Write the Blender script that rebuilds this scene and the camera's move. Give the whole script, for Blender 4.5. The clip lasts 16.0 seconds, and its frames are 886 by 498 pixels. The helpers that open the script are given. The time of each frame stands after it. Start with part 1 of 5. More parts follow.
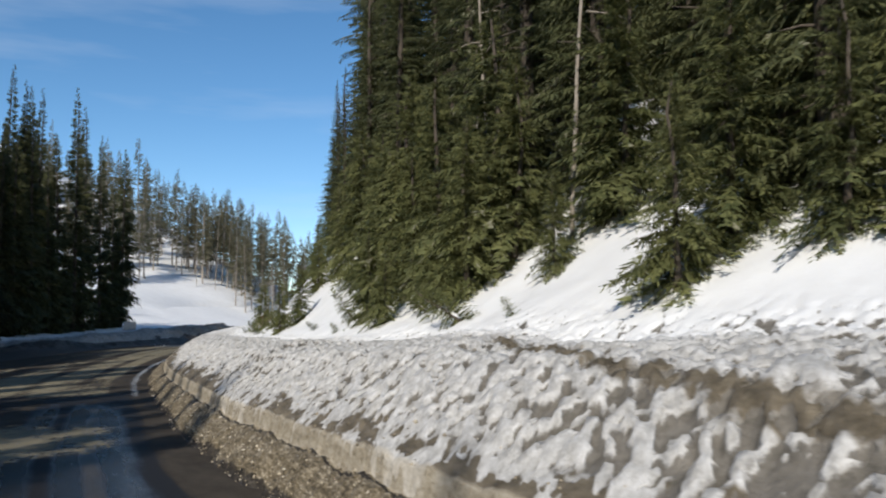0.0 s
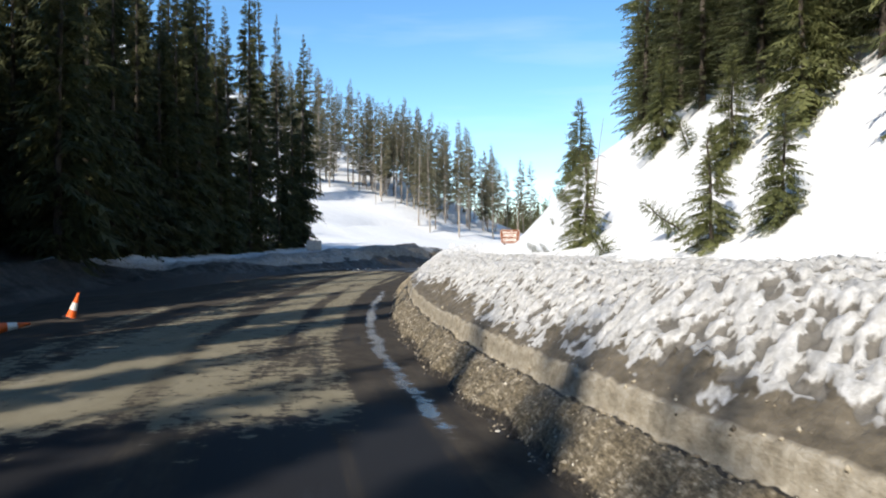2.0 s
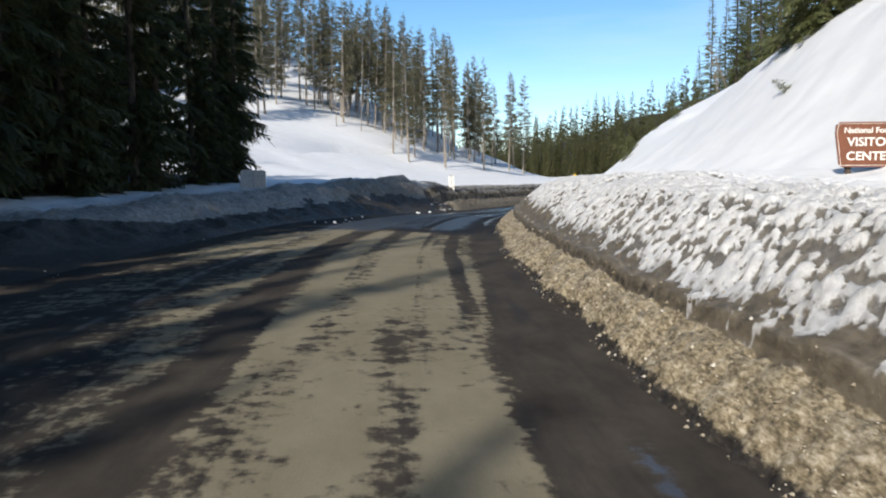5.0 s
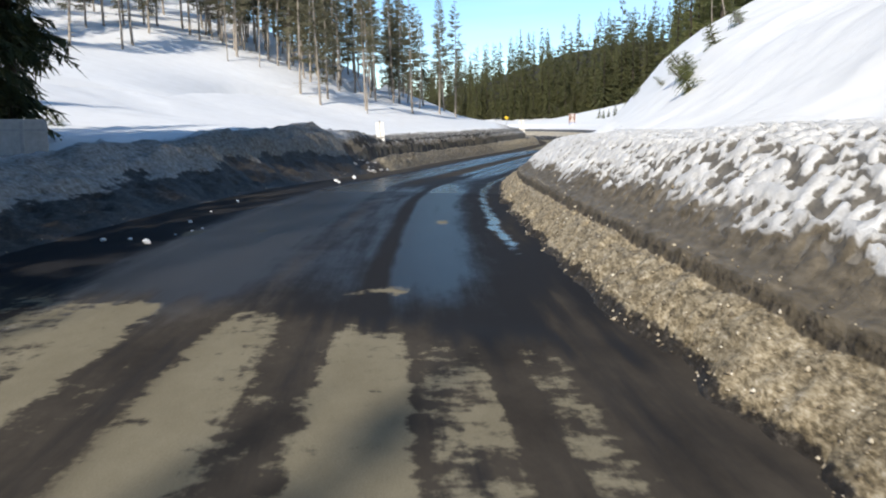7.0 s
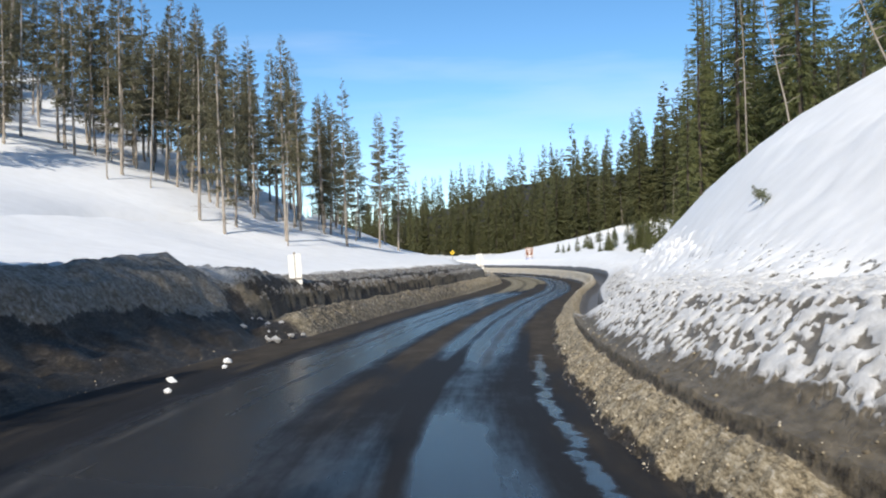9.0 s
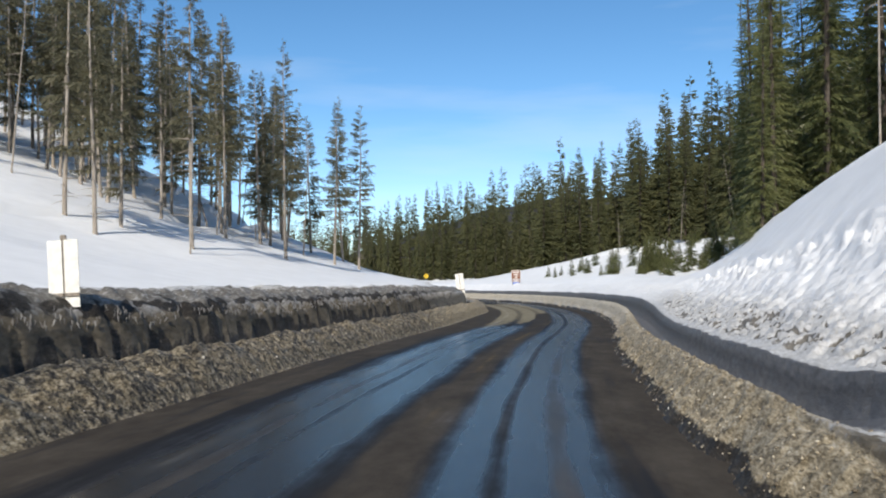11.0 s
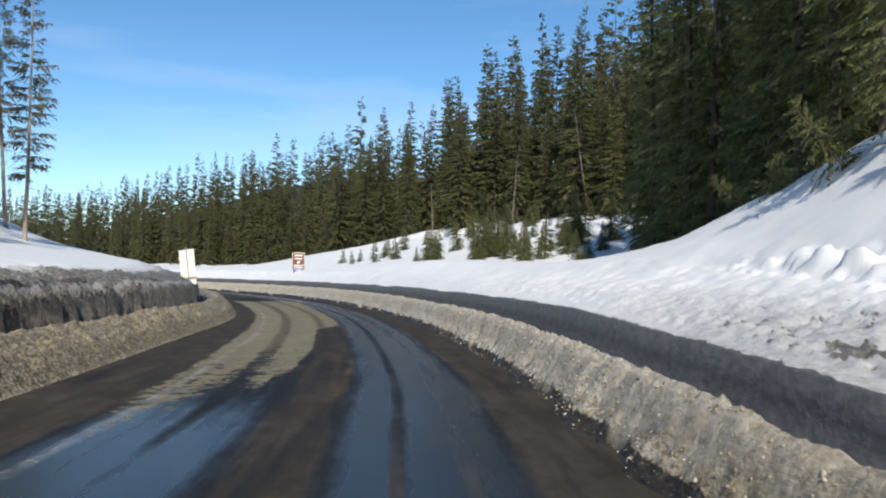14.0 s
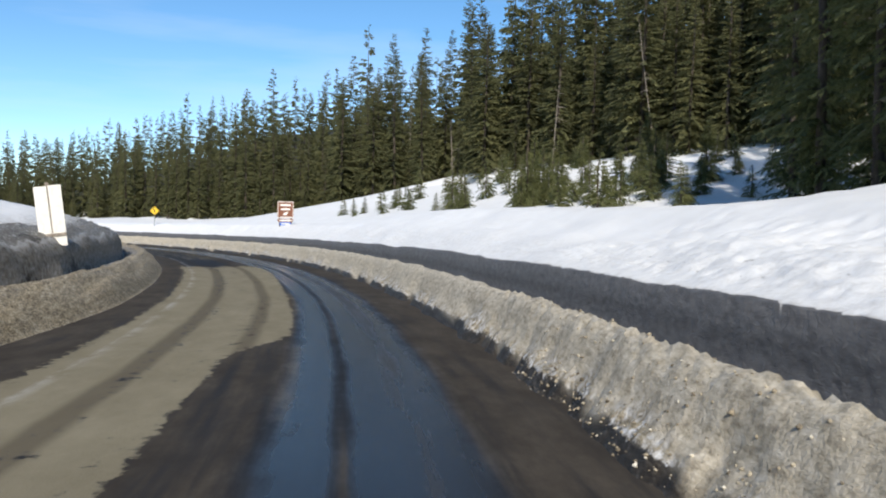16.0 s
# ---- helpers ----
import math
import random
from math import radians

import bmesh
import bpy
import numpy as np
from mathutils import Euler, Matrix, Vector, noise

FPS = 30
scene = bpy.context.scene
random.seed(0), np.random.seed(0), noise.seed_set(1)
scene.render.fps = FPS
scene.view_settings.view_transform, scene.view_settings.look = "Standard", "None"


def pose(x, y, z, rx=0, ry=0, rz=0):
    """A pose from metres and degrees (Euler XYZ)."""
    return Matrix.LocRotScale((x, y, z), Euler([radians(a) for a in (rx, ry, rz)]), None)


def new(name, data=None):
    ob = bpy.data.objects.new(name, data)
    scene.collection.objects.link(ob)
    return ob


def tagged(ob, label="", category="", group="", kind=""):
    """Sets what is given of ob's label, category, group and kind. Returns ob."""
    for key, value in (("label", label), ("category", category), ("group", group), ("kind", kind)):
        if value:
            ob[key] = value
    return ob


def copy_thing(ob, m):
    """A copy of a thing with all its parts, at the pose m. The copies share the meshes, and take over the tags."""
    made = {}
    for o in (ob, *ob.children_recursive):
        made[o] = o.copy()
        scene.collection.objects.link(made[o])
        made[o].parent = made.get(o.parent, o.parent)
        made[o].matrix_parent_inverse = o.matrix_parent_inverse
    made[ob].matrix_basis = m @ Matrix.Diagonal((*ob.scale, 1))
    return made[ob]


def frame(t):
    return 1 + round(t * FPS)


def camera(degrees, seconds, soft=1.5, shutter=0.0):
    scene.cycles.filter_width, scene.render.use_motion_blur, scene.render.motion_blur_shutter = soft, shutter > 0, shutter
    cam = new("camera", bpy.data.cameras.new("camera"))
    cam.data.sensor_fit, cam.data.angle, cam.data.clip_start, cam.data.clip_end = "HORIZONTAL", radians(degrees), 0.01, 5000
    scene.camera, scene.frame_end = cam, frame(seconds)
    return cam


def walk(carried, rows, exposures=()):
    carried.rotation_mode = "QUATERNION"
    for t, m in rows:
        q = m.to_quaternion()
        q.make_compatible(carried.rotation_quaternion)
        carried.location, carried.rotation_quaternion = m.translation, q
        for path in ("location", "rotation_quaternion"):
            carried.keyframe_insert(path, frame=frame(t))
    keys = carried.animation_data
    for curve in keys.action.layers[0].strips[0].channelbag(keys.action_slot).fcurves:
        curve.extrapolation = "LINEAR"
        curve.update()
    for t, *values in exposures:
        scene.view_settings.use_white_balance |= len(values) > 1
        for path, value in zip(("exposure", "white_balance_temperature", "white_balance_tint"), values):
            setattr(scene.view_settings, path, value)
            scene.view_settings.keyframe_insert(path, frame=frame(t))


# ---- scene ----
# ---------------------------------------------------------------- camera
cam = camera(54.5, 16.0, soft=2.0, shutter=0.06)
METRES, EYE, TILT, LEAN, TURN = 160.0, 0.0, 4.3, 0.0, 0.0
ROWS = [
    (0.0, 0.0, 0.0, 0.0, 0.0, 0.0, -0.0),
    (0.5, -0.0134, 0.028, -0.0029, 10.5, 0.92, 0.37),
    (1.0, -0.0264, 0.0577, -0.006, 13.08, -1.23, -0.73),
    (1.5, -0.0391, 0.0884, -0.0094, 12.42, -5.69, 0.65),
    (2.0, -0.0522, 0.1184, -0.0125, 10.4, -5.0, 0.69),
    (2.5, -0.0649, 0.1497, -0.0151, 6.36, -2.67, 1.66),
    (3.0, -0.0763, 0.1801, -0.0185, 6.84, -5.74, 0.98),
    (3.5, -0.0869, 0.21, -0.0214, 8.94, -7.09, 0.88),
    (4.0, -0.0966, 0.2404, -0.0243, 8.93, -8.31, 0.03),
    (6.5, -0.1291, 0.3943, -0.0348, 2.82, -11.76, 2.55),
    (7.0, -0.1329, 0.4261, -0.0378, 1.25, -13.21, 1.11),
    (7.5, -0.1365, 0.4583, -0.0406, 2.31, -11.58, 2.62),
    (8.0, -0.1393, 0.4902, -0.0439, -0.19, -13.12, 2.18),
    (8.5, -0.1403, 0.5235, -0.0469, -1.61, -7.9, 2.37),
    (9.0, -0.1404, 0.5558, -0.0499, -3.09, -4.25, 0.91),
    (11.5, -0.1272, 0.7081, -0.067, -5.82, -2.38, -0.76),
    (12.0, -0.1219, 0.7407, -0.0698, -13.15, -3.45, -0.95),
    (12.5, -0.1152, 0.7714, -0.0725, -14.22, -2.61, -2.02),
    (13.0, -0.1087, 0.8012, -0.0749, -17.01, -4.76, -0.2),
    (13.5, -0.1013, 0.8309, -0.0777, -17.64, -3.21, -1.82),
    (14.0, -0.0943, 0.8599, -0.0801, -18.25, -2.79, -2.48),
    (14.5, -0.0874, 0.8848, -0.0823, -15.56, -3.01, -3.42),
    (15.0, -0.0801, 0.9115, -0.0846, -17.78, -3.19, -3.1),
    (15.5, -0.073, 0.9383, -0.0866, -18.6, -3.6, -2.71),
    (16.0, -0.0657, 0.9647, -0.089, -17.4, -5.82, -2.41),
]
walk(cam, [(t, pose(0, 0, EYE, TILT, LEAN, TURN) @ pose(METRES * x, METRES * y, METRES * z, 90 + pitch, roll, yaw)) for t, x, y, z, yaw, pitch, roll in ROWS],
     exposures=[(0.0, -0.18), (0.5, -0.10), (1.1, 0.33), (1.6, 0.38), (2.5, 0.32), (3.0, 0.06), (4.0, 0.02), (6.5, 0.10), (7.5, 0.25), (8.5, 0.24), (9.2, 0.1), (11.5, -0.02), (14.0, -0.02), (16.0, 0.06)])

# ---------------------------------------------------------------- world, sun, exposure
SUN_UP, SUN_ROT = radians(32.5), radians(196)
world = bpy.data.worlds.new("sky")
scene.world = world
world.use_nodes = True
wt = world.node_tree
wt.nodes.clear()
sky = wt.nodes.new("ShaderNodeTexSky")
sky.sky_type, sky.sun_disc = "NISHITA", False
sky.sun_elevation, sky.sun_rotation = SUN_UP, SUN_ROT
sky.altitude, sky.air_density, sky.dust_density, sky.ozone_density = 1600, 0.88, 0.0, 1.8
wb = wt.nodes.new("ShaderNodeBackground")
wb.inputs["Strength"].default_value = 0.15
wo = wt.nodes.new("ShaderNodeOutputWorld")
vivid = wt.nodes.new("ShaderNodeHueSaturation")
vivid.inputs["Saturation"].default_value = 1.2
vivid.inputs["Hue"].default_value = 0.495
wt.links.new(sky.outputs[0], vivid.inputs["Color"])
# thin cirrus
wc, wm, wn, wr, wx = (wt.nodes.new("ShaderNode" + k) for k in ("TexCoord", "Mapping", "TexNoise", "MapRange", "Mix"))
wm.inputs["Scale"].default_value, wm.inputs["Rotation"].default_value = (1.2, 2.2, 9.0), (0.15, 0.1, 0.4)
wn.inputs["Scale"].default_value, wn.inputs["Detail"].default_value, wn.inputs["Roughness"].default_value = 1.6, 5.0, 0.55
wr.inputs["From Min"].default_value, wr.inputs["From Max"].default_value, wr.inputs["To Max"].default_value = 0.48, 0.85, 0.35
wx.data_type = "RGBA"
wx.inputs[7].default_value = (6.2, 6.6, 7.2, 1)
wt.links.new(wc.outputs["Generated"], wm.inputs["Vector"])
wt.links.new(wm.outputs[0], wn.inputs["Vector"])
wt.links.new(wn.outputs["Fac"], wr.inputs["Value"])
wt.links.new(wr.outputs[0], wx.inputs["Factor"])
wt.links.new(vivid.outputs[0], wx.inputs[6])
wt.links.new(wx.outputs[2], wb.inputs["Color"])
wt.links.new(wb.outputs[0], wo.inputs[0])
sun = new("sun", bpy.data.lights.new("sun", "SUN"))
sun.data.energy, sun.data.angle, sun.data.color = 5.0, radians(0.53), (1.0, 0.935, 0.84)
to_sun = Vector((math.sin(SUN_ROT) * math.cos(SUN_UP), math.cos(SUN_ROT) * math.cos(SUN_UP), math.sin(SUN_UP)))
sun.matrix_world = Matrix.Translation((0, 0, 80)) @ to_sun.to_track_quat("Z", "Y").to_matrix().to_4x4()


# ---------------------------------------------------------------- materials
class Mat:
    """A small helper round a node material with a Principled shader."""

    def __init__(self, name, rough=0.8, metal=0.0):
        self.m = bpy.data.materials.new(name)
        self.m.use_nodes = True
        self.t = self.m.node_tree
        self.b = self.t.nodes["Principled BSDF"]
        self.b.inputs["Roughness"].default_value = rough
        self.b.inputs["Metallic"].default_value = metal

    def node(self, kind, **kw):
        n = self.t.nodes.new(kind)
        for k, v in kw.items():
            n.inputs[k].default_value = v
        return n

    def link(self, a, b):
        self.t.links.new(a, b)

    def coord(self, which="Object", scale=(1, 1, 1)):
        c = self.t.nodes.new("ShaderNodeTexCoord")
        mp = self.t.nodes.new("ShaderNodeMapping")
        mp.inputs["Scale"].default_value = scale
        self.link(c.outputs[which], mp.inputs["Vector"])
        return mp.outputs[0]

    def noise(self, vec, scale, detail=4.0, rough=0.6):
        n = self.node("ShaderNodeTexNoise", Scale=scale, Detail=detail, Roughness=rough)
        self.link(vec, n.inputs["Vector"])
        return n.outputs["Fac"]

    def ramp(self, fac, stops):
        r = self.t.nodes.new("ShaderNodeValToRGB")
        e = r.color_ramp.elements
        while len(e) < len(stops):
            e.new(0.5)
        for el, (p, c) in zip(e, stops):
            el.position = p
            el.color = (*c, 1) if len(c) == 3 else c
        self.link(fac, r.inputs[0])
        return r.outputs["Color"]

    def step(self, fac, lo, hi, a=0.0, b=1.0):
        n = self.t.nodes.new("ShaderNodeMapRange")
        n.interpolation_type = "SMOOTHSTEP"
        for k, v in zip(("From Min", "From Max", "To Min", "To Max"), (lo, hi, a, b)):
            n.inputs[k].default_value = v
        self.link(fac, n.inputs["Value"])
        return n.outputs[0]

    def math(self, op, a, b=None):
        n = self.t.nodes.new("ShaderNodeMath")
        n.operation = op
        for i, v in enumerate((a, b)):
            if v is None:
                continue
            if isinstance(v, (int, float)):
                n.inputs[i].default_value = v
            else:
                self.link(v, n.inputs[i])
        return n.outputs[0]

    def mix(self, fac, a, b):
        n = self.t.nodes.new("ShaderNodeMix")
        n.data_type = "RGBA"
        for sock, v in ((n.inputs["Factor"], fac), (n.inputs[6], a), (n.inputs[7], b)):
            if isinstance(v, (int, float)):
                sock.default_value = v
            elif isinstance(v, tuple):
                sock.default_value = (*v, 1)
            else:
                self.link(v, sock)
        return n.outputs[2]

    def attr(self, name):
        n = self.t.nodes.new("ShaderNodeAttribute")
        n.attribute_name = name
        return n.outputs["Fac"]

    def color(self, sock):
        if isinstance(sock, tuple):
            self.b.inputs["Base Color"].default_value = (*sock, 1)
        else:
            self.link(sock, self.b.inputs["Base Color"])

    def rough(self, sock):
        self.link(sock, self.b.inputs["Roughness"])

    def bump(self, height, strength=0.3, distance=0.02):
        n = self.node("ShaderNodeBump", Strength=strength, Distance=distance)
        self.link(height, n.inputs["Height"])
        self.link(n.outputs[0], self.b.inputs["Normal"])


def plain(name, rgb, rough=0.6, metal=0.0, wear=0.15, scale=6.0):
    k = Mat(name, rough, metal)
    f = k.noise(k.coord(), scale, 5)
    lo = tuple(c * (1 - wear) for c in rgb)
    hi = tuple(min(1, c * (1 + wear)) for c in rgb)
    k.color(k.ramp(f, [(0.3, lo), (0.7, hi)]))
    k.bump(k.noise(k.coord(), scale * 12, 3), 0.15, 0.004)
    return k.m


def snow_material():
    """Snow of the banks and the land: clean, greyed by dirt, gravelly by the grav attribute."""
    k = Mat("snow", 0.6)
    v = k.coord()
    turned, drawn = k.t.nodes.new("ShaderNodeMapping"), k.t.nodes.new("ShaderNodeMapping")
    turned.inputs["Rotation"].default_value = (0, 0, SUN_ROT - math.pi / 2)
    drawn.inputs["Scale"].default_value = (0.42, 1.0, 0.8)
    k.link(v, turned.inputs["Vector"])
    k.link(turned.outputs[0], drawn.inputs["Vector"])
    cups = k.noise(drawn.outputs[0], 11.0, 5, 0.65)
    fine, mid = k.noise(v, 7, 6, 0.7), k.noise(v, 0.8, 5)
    uvs, obs, along = k.t.nodes.new("ShaderNodeSeparateXYZ"), k.t.nodes.new("ShaderNodeSeparateXYZ"), k.t.nodes.new("ShaderNodeCombineXYZ")
    k.link(k.coord("UV"), uvs.inputs[0])
    k.link(v, obs.inputs[0])
    k.link(k.math("MULTIPLY", uvs.outputs[1], 0.42), along.inputs[0])
    k.link(uvs.outputs[0], along.inputs[1])
    k.link(obs.outputs[2], along.inputs[2])
    run = along.outputs[0]
    grit, stone = k.noise(run, 26, 4, 0.75), k.noise(run, 9, 3, 0.6)
    clean = k.ramp(mid, [(0.3, (0.80, 0.80, 0.79)), (0.7, (0.88, 0.88, 0.87))])
    old = k.ramp(k.math("ADD", k.math("MULTIPLY", fine, 0.5), k.math("MULTIPLY", cups, 0.5)), [(0.36, (0.27, 0.257, 0.235)), (0.48, (0.49, 0.478, 0.452)), (0.62, (0.68, 0.67, 0.65))])
    grey = k.ramp(stone, [(0.3, (0.085, 0.070, 0.048)), (0.7, (0.20, 0.168, 0.12))])
    mixed = k.math("ADD", k.math("MULTIPLY", grit, 0.65), k.math("MULTIPLY", stone, 0.35))
    grav = k.ramp(mixed, [(0.36, (0.06, 0.05, 0.035)), (0.46, (0.21, 0.168, 0.103)), (0.55, (0.40, 0.335, 0.225)), (0.66, (0.62, 0.55, 0.43))])
    d = k.math("ADD", k.attr("dirt"), k.math("MULTIPLY", k.math("SUBTRACT", fine, 0.5), 0.5))
    g = k.math("ADD", k.attr("grav"), k.math("MULTIPLY", k.math("SUBTRACT", fine, 0.5), 0.6))
    c = k.mix(k.step(d, 0.08, 0.34), clean, old)
    c = k.mix(k.step(d, 0.42, 0.66), c, grey)
    rut = k.ramp(fine, [(0.3, (0.095, 0.086, 0.070)), (0.7, (0.235, 0.215, 0.185))])
    hole = k.math("MULTIPLY", k.step(k.math("ADD", k.attr("pit"), k.math("MULTIPLY", k.math("SUBTRACT", cups, 0.5), 1.5)), 0.27, 0.62), k.step(k.attr("pit"), 0.05, 0.25))
    c = k.mix(hole, c, rut)
    # gravel foot mixed darker along the first stretch
    grav = k.mix(k.math("MULTIPLY", k.attr("dark_foot"), 0.62), grav, k.ramp(mixed, [(0.36, (0.03, 0.025, 0.018)), (0.54, (0.095, 0.078, 0.054)), (0.66, (0.42, 0.37, 0.29))]))
    c = k.mix(k.step(g, 0.42, 0.58), c, grav)
    # dirty grey of the cut wall, darkened further to hold its shade
    dirty_shade = k.ramp(k.noise(k.coord("Object", (1, 1, 2.5)), 4, 5, 0.6), [(0.3, (0.085, 0.083, 0.084)), (0.7, (0.17, 0.167, 0.166))])
    c = k.mix(k.step(k.math("ADD", k.attr("dirty_shade"), k.math("MULTIPLY", k.math("SUBTRACT", fine, 0.5), 0.35)), 0.4, 0.6), c, dirty_shade)
    # dark soil, with shade of the left bank and forest floor put in
    soil_shade = k.ramp(mixed, [(0.35, (0.014, 0.012, 0.010)), (0.52, (0.040, 0.034, 0.027)), (0.68, (0.12, 0.105, 0.085))])
    c = k.mix(k.step(k.math("ADD", k.attr("soil_shade"), k.math("MULTIPLY", k.math("SUBTRACT", fine, 0.5), 0.7)), 0.4, 0.55), c, soil_shade)
    tan = k.ramp(k.math("ADD", k.math("MULTIPLY", k.noise(run, 11, 7, 0.75), 0.8), k.math("MULTIPLY", k.noise(k.coord("UV", (0.6, 9.0, 1.0)), 1.0, 3, 0.6), 0.2)), [(0.32, (0.19, 0.16, 0.115)), (0.5, (0.50, 0.44, 0.335)), (0.68, (0.74, 0.68, 0.57))])
    c = k.mix(k.step(k.attr("tan"), 0.3, 0.6), c, tan)
    k.color(c)
    h = k.math("ADD", k.math("MULTIPLY", fine, 1.0), k.math("MULTIPLY", grit, 0.4))
    rug = k.math("ADD", 0.25, k.math("MULTIPLY", k.step(k.math("MAXIMUM", k.attr("dirt"), k.attr("grav")), 0.0, 0.5), 0.75))
    k.bump(k.math("SUBTRACT", k.math("MULTIPLY", h, rug), k.math("MULTIPLY", hole, 0.5)), 0.7, 0.04)
    k.b.inputs["Specular IOR Level"].default_value = 0.25
    return k.m


def road_material():
    """Wet asphalt with wheel tracks, melt water and dried sand, by the attributes sand, mud and line."""
    k = Mat("road_surface", 0.4)
    uv = k.coord("UV")
    streak = k.noise(k.coord("UV", (1.0, 0.07, 1.0)), 3.0, 5, 0.65)
    patch = k.noise(k.coord("UV", (1.0, 0.45, 1.0)), 1.3, 7, 0.7)
    ragged = k.noise(k.coord("UV", (0.8, 0.9, 1.0)), 2.6, 6, 0.65)
    grit = k.noise(uv, 70, 3, 0.7)
    asphalt = k.ramp(grit, [(0.3, (0.012, 0.012, 0.014)), (0.7, (0.032, 0.031, 0.031))])
    muddy = k.ramp(patch, [(0.3, (0.036, 0.031, 0.026)), (0.7, (0.082, 0.070, 0.056))])
    sand = k.ramp(k.math("ADD", k.math("MULTIPLY", grit, 0.5), k.math("MULTIPLY", patch, 0.5)), [(0.3, (0.155, 0.133, 0.088)), (0.7, (0.285, 0.255, 0.182))])
    sand = k.mix(k.step(k.math("ADD", k.attr("track"), k.math("MULTIPLY", k.math("SUBTRACT", patch, 0.5), 0.9)), 0.3, 0.8, 0.0, 0.65), sand, (0.085, 0.070, 0.050))
    mud = k.math("ADD", k.attr("mud"), k.math("MULTIPLY", k.math("SUBTRACT", streak, 0.5), 0.9))
    mudf = k.step(mud, 0.35, 0.65)
    base = k.mix(mudf, asphalt, muddy)
    dry = k.math("ADD", k.attr("sand"), k.math("MULTIPLY", k.math("SUBTRACT", ragged, 0.5), 1.1))
    dry = k.math("ADD", dry, k.math("MULTIPLY", k.math("SUBTRACT", streak, 0.5), 0.55))
    blot = k.noise(k.coord("UV", (1.0, 0.8, 1.0)), 6.5, 3, 0.6)
    dry = k.math("ADD", dry, k.math("MULTIPLY", k.math("SUBTRACT", blot, 0.5), 0.75))
    dryf = k.step(dry, 0.40, 0.64)
    c = k.mix(dryf, base, sand)
    worn = k.math("MULTIPLY", k.attr("line"), k.step(k.math("ADD", patch, k.math("MULTIPLY", grit, 0.4)), 0.62, 0.82))
    c = k.mix(k.math("MULTIPLY", worn, 0.75), c, (0.42, 0.41, 0.38))
    gold = k.math("MULTIPLY", k.attr("gold"), k.step(k.math("ADD", patch, k.math("MULTIPLY", grit, 0.4)), 0.60, 0.85))
    c = k.mix(k.math("MULTIPLY", gold, 0.28), c, (0.42, 0.28, 0.08))
    k.color(c)
    film = k.step(k.math("ADD", k.attr("wet"), k.math("ADD", k.math("MULTIPLY", k.math("SUBTRACT", streak, 0.5), 0.7), k.math("MULTIPLY", k.math("SUBTRACT", patch, 0.5), 0.6))), 0.25, 0.8)
    wet = k.math("SUBTRACT", 0.66, k.math("MULTIPLY", film, 0.42))
    wet = k.math("ADD", wet, k.math("MULTIPLY", mudf, 0.2))
    wet = k.math("ADD", wet, k.math("MULTIPLY", k.attr("matt"), 0.25))
    pool = k.step(k.math("ADD", k.attr("pool"), k.math("ADD", k.math("MULTIPLY", k.math("SUBTRACT", patch, 0.5), 0.5), k.math("MULTIPLY", k.math("SUBTRACT", ragged, 0.5), 1.5))), 0.36, 0.66)
    wet = k.math("MULTIPLY", wet, k.math("SUBTRACT", 1.0, k.math("MULTIPLY", pool, 0.85)))
    shine = film
    shine = k.math("MAXIMUM", k.math("MULTIPLY", shine, k.math("SUBTRACT", 1.0, k.math("MULTIPLY", k.attr("matt"), 0.7))), pool)
    k.link(k.math("ADD", 0.05, k.math("MULTIPLY", shine, 0.068)), k.b.inputs["Specular IOR Level"])
    k.rough(k.math("MAXIMUM", wet, k.math("MULTIPLY", dryf, 0.85)))
    k.bump(k.math("ADD", grit, k.math("MULTIPLY", dryf, 0.6)), 0.18, 0.006)
    return k.m


def needle_material(name, dark, light, lichen=0.0, grain=16.0, gap=0.46):
    k = Mat(name, 0.6)
    g = k.t.nodes.new("ShaderNodeNewGeometry")
    o = k.t.nodes.new("ShaderNodeObjectInfo")
    tuft = k.noise(k.coord("Object", (1, 1, 1.3)), 1.1, 4, 0.7)
    f = k.math("ADD", k.math("MULTIPLY", g.outputs["Random Per Island"], 0.45), k.math("MULTIPLY", o.outputs["Random"], 0.2))
    f = k.math("ADD", f, k.math("MULTIPLY", k.math("SUBTRACT", tuft, 0.15), 0.5))
    c = k.ramp(f, [(0.15, dark), (0.85, light)])
    if lichen:
        old = k.step(k.noise(k.coord("Object", (1, 1, 0.7)), 0.9, 3, 0.6), 0.56, 0.66, 0.0, lichen)
        pale = k.step(k.math("ADD", g.outputs["Random Per Island"], old), 0.985, 1.0)
        c = k.mix(pale, c, (0.30, 0.29, 0.20))
    k.color(c)
    k.b.inputs["Specular IOR Level"].default_value = 0.25
    # needle sprays let some light through
    thin, both = k.t.nodes.new("ShaderNodeBsdfTranslucent"), k.t.nodes.new("ShaderNodeMixShader")
    both.inputs[0].default_value = 0.42
    k.link(c, thin.inputs["Color"])
    k.link(k.b.outputs[0], both.inputs[1])
    k.link(thin.outputs[0], both.inputs[2])
    # gaps between the needle tufts
    holes = k.step(k.noise(k.coord("Object", (1, 1, 0.8)), grain, 2.0, 0.6), gap - 0.015, gap + 0.015)
    clear, cut = k.t.nodes.new("ShaderNodeBsdfTransparent"), k.t.nodes.new("ShaderNodeMixShader")
    k.link(holes, cut.inputs[0])
    k.link(clear.outputs[0], cut.inputs[1])
    k.link(both.outputs[0], cut.inputs[2])
    k.link(cut.outputs[0], k.t.nodes["Material Output"].inputs["Surface"])
    return k.m


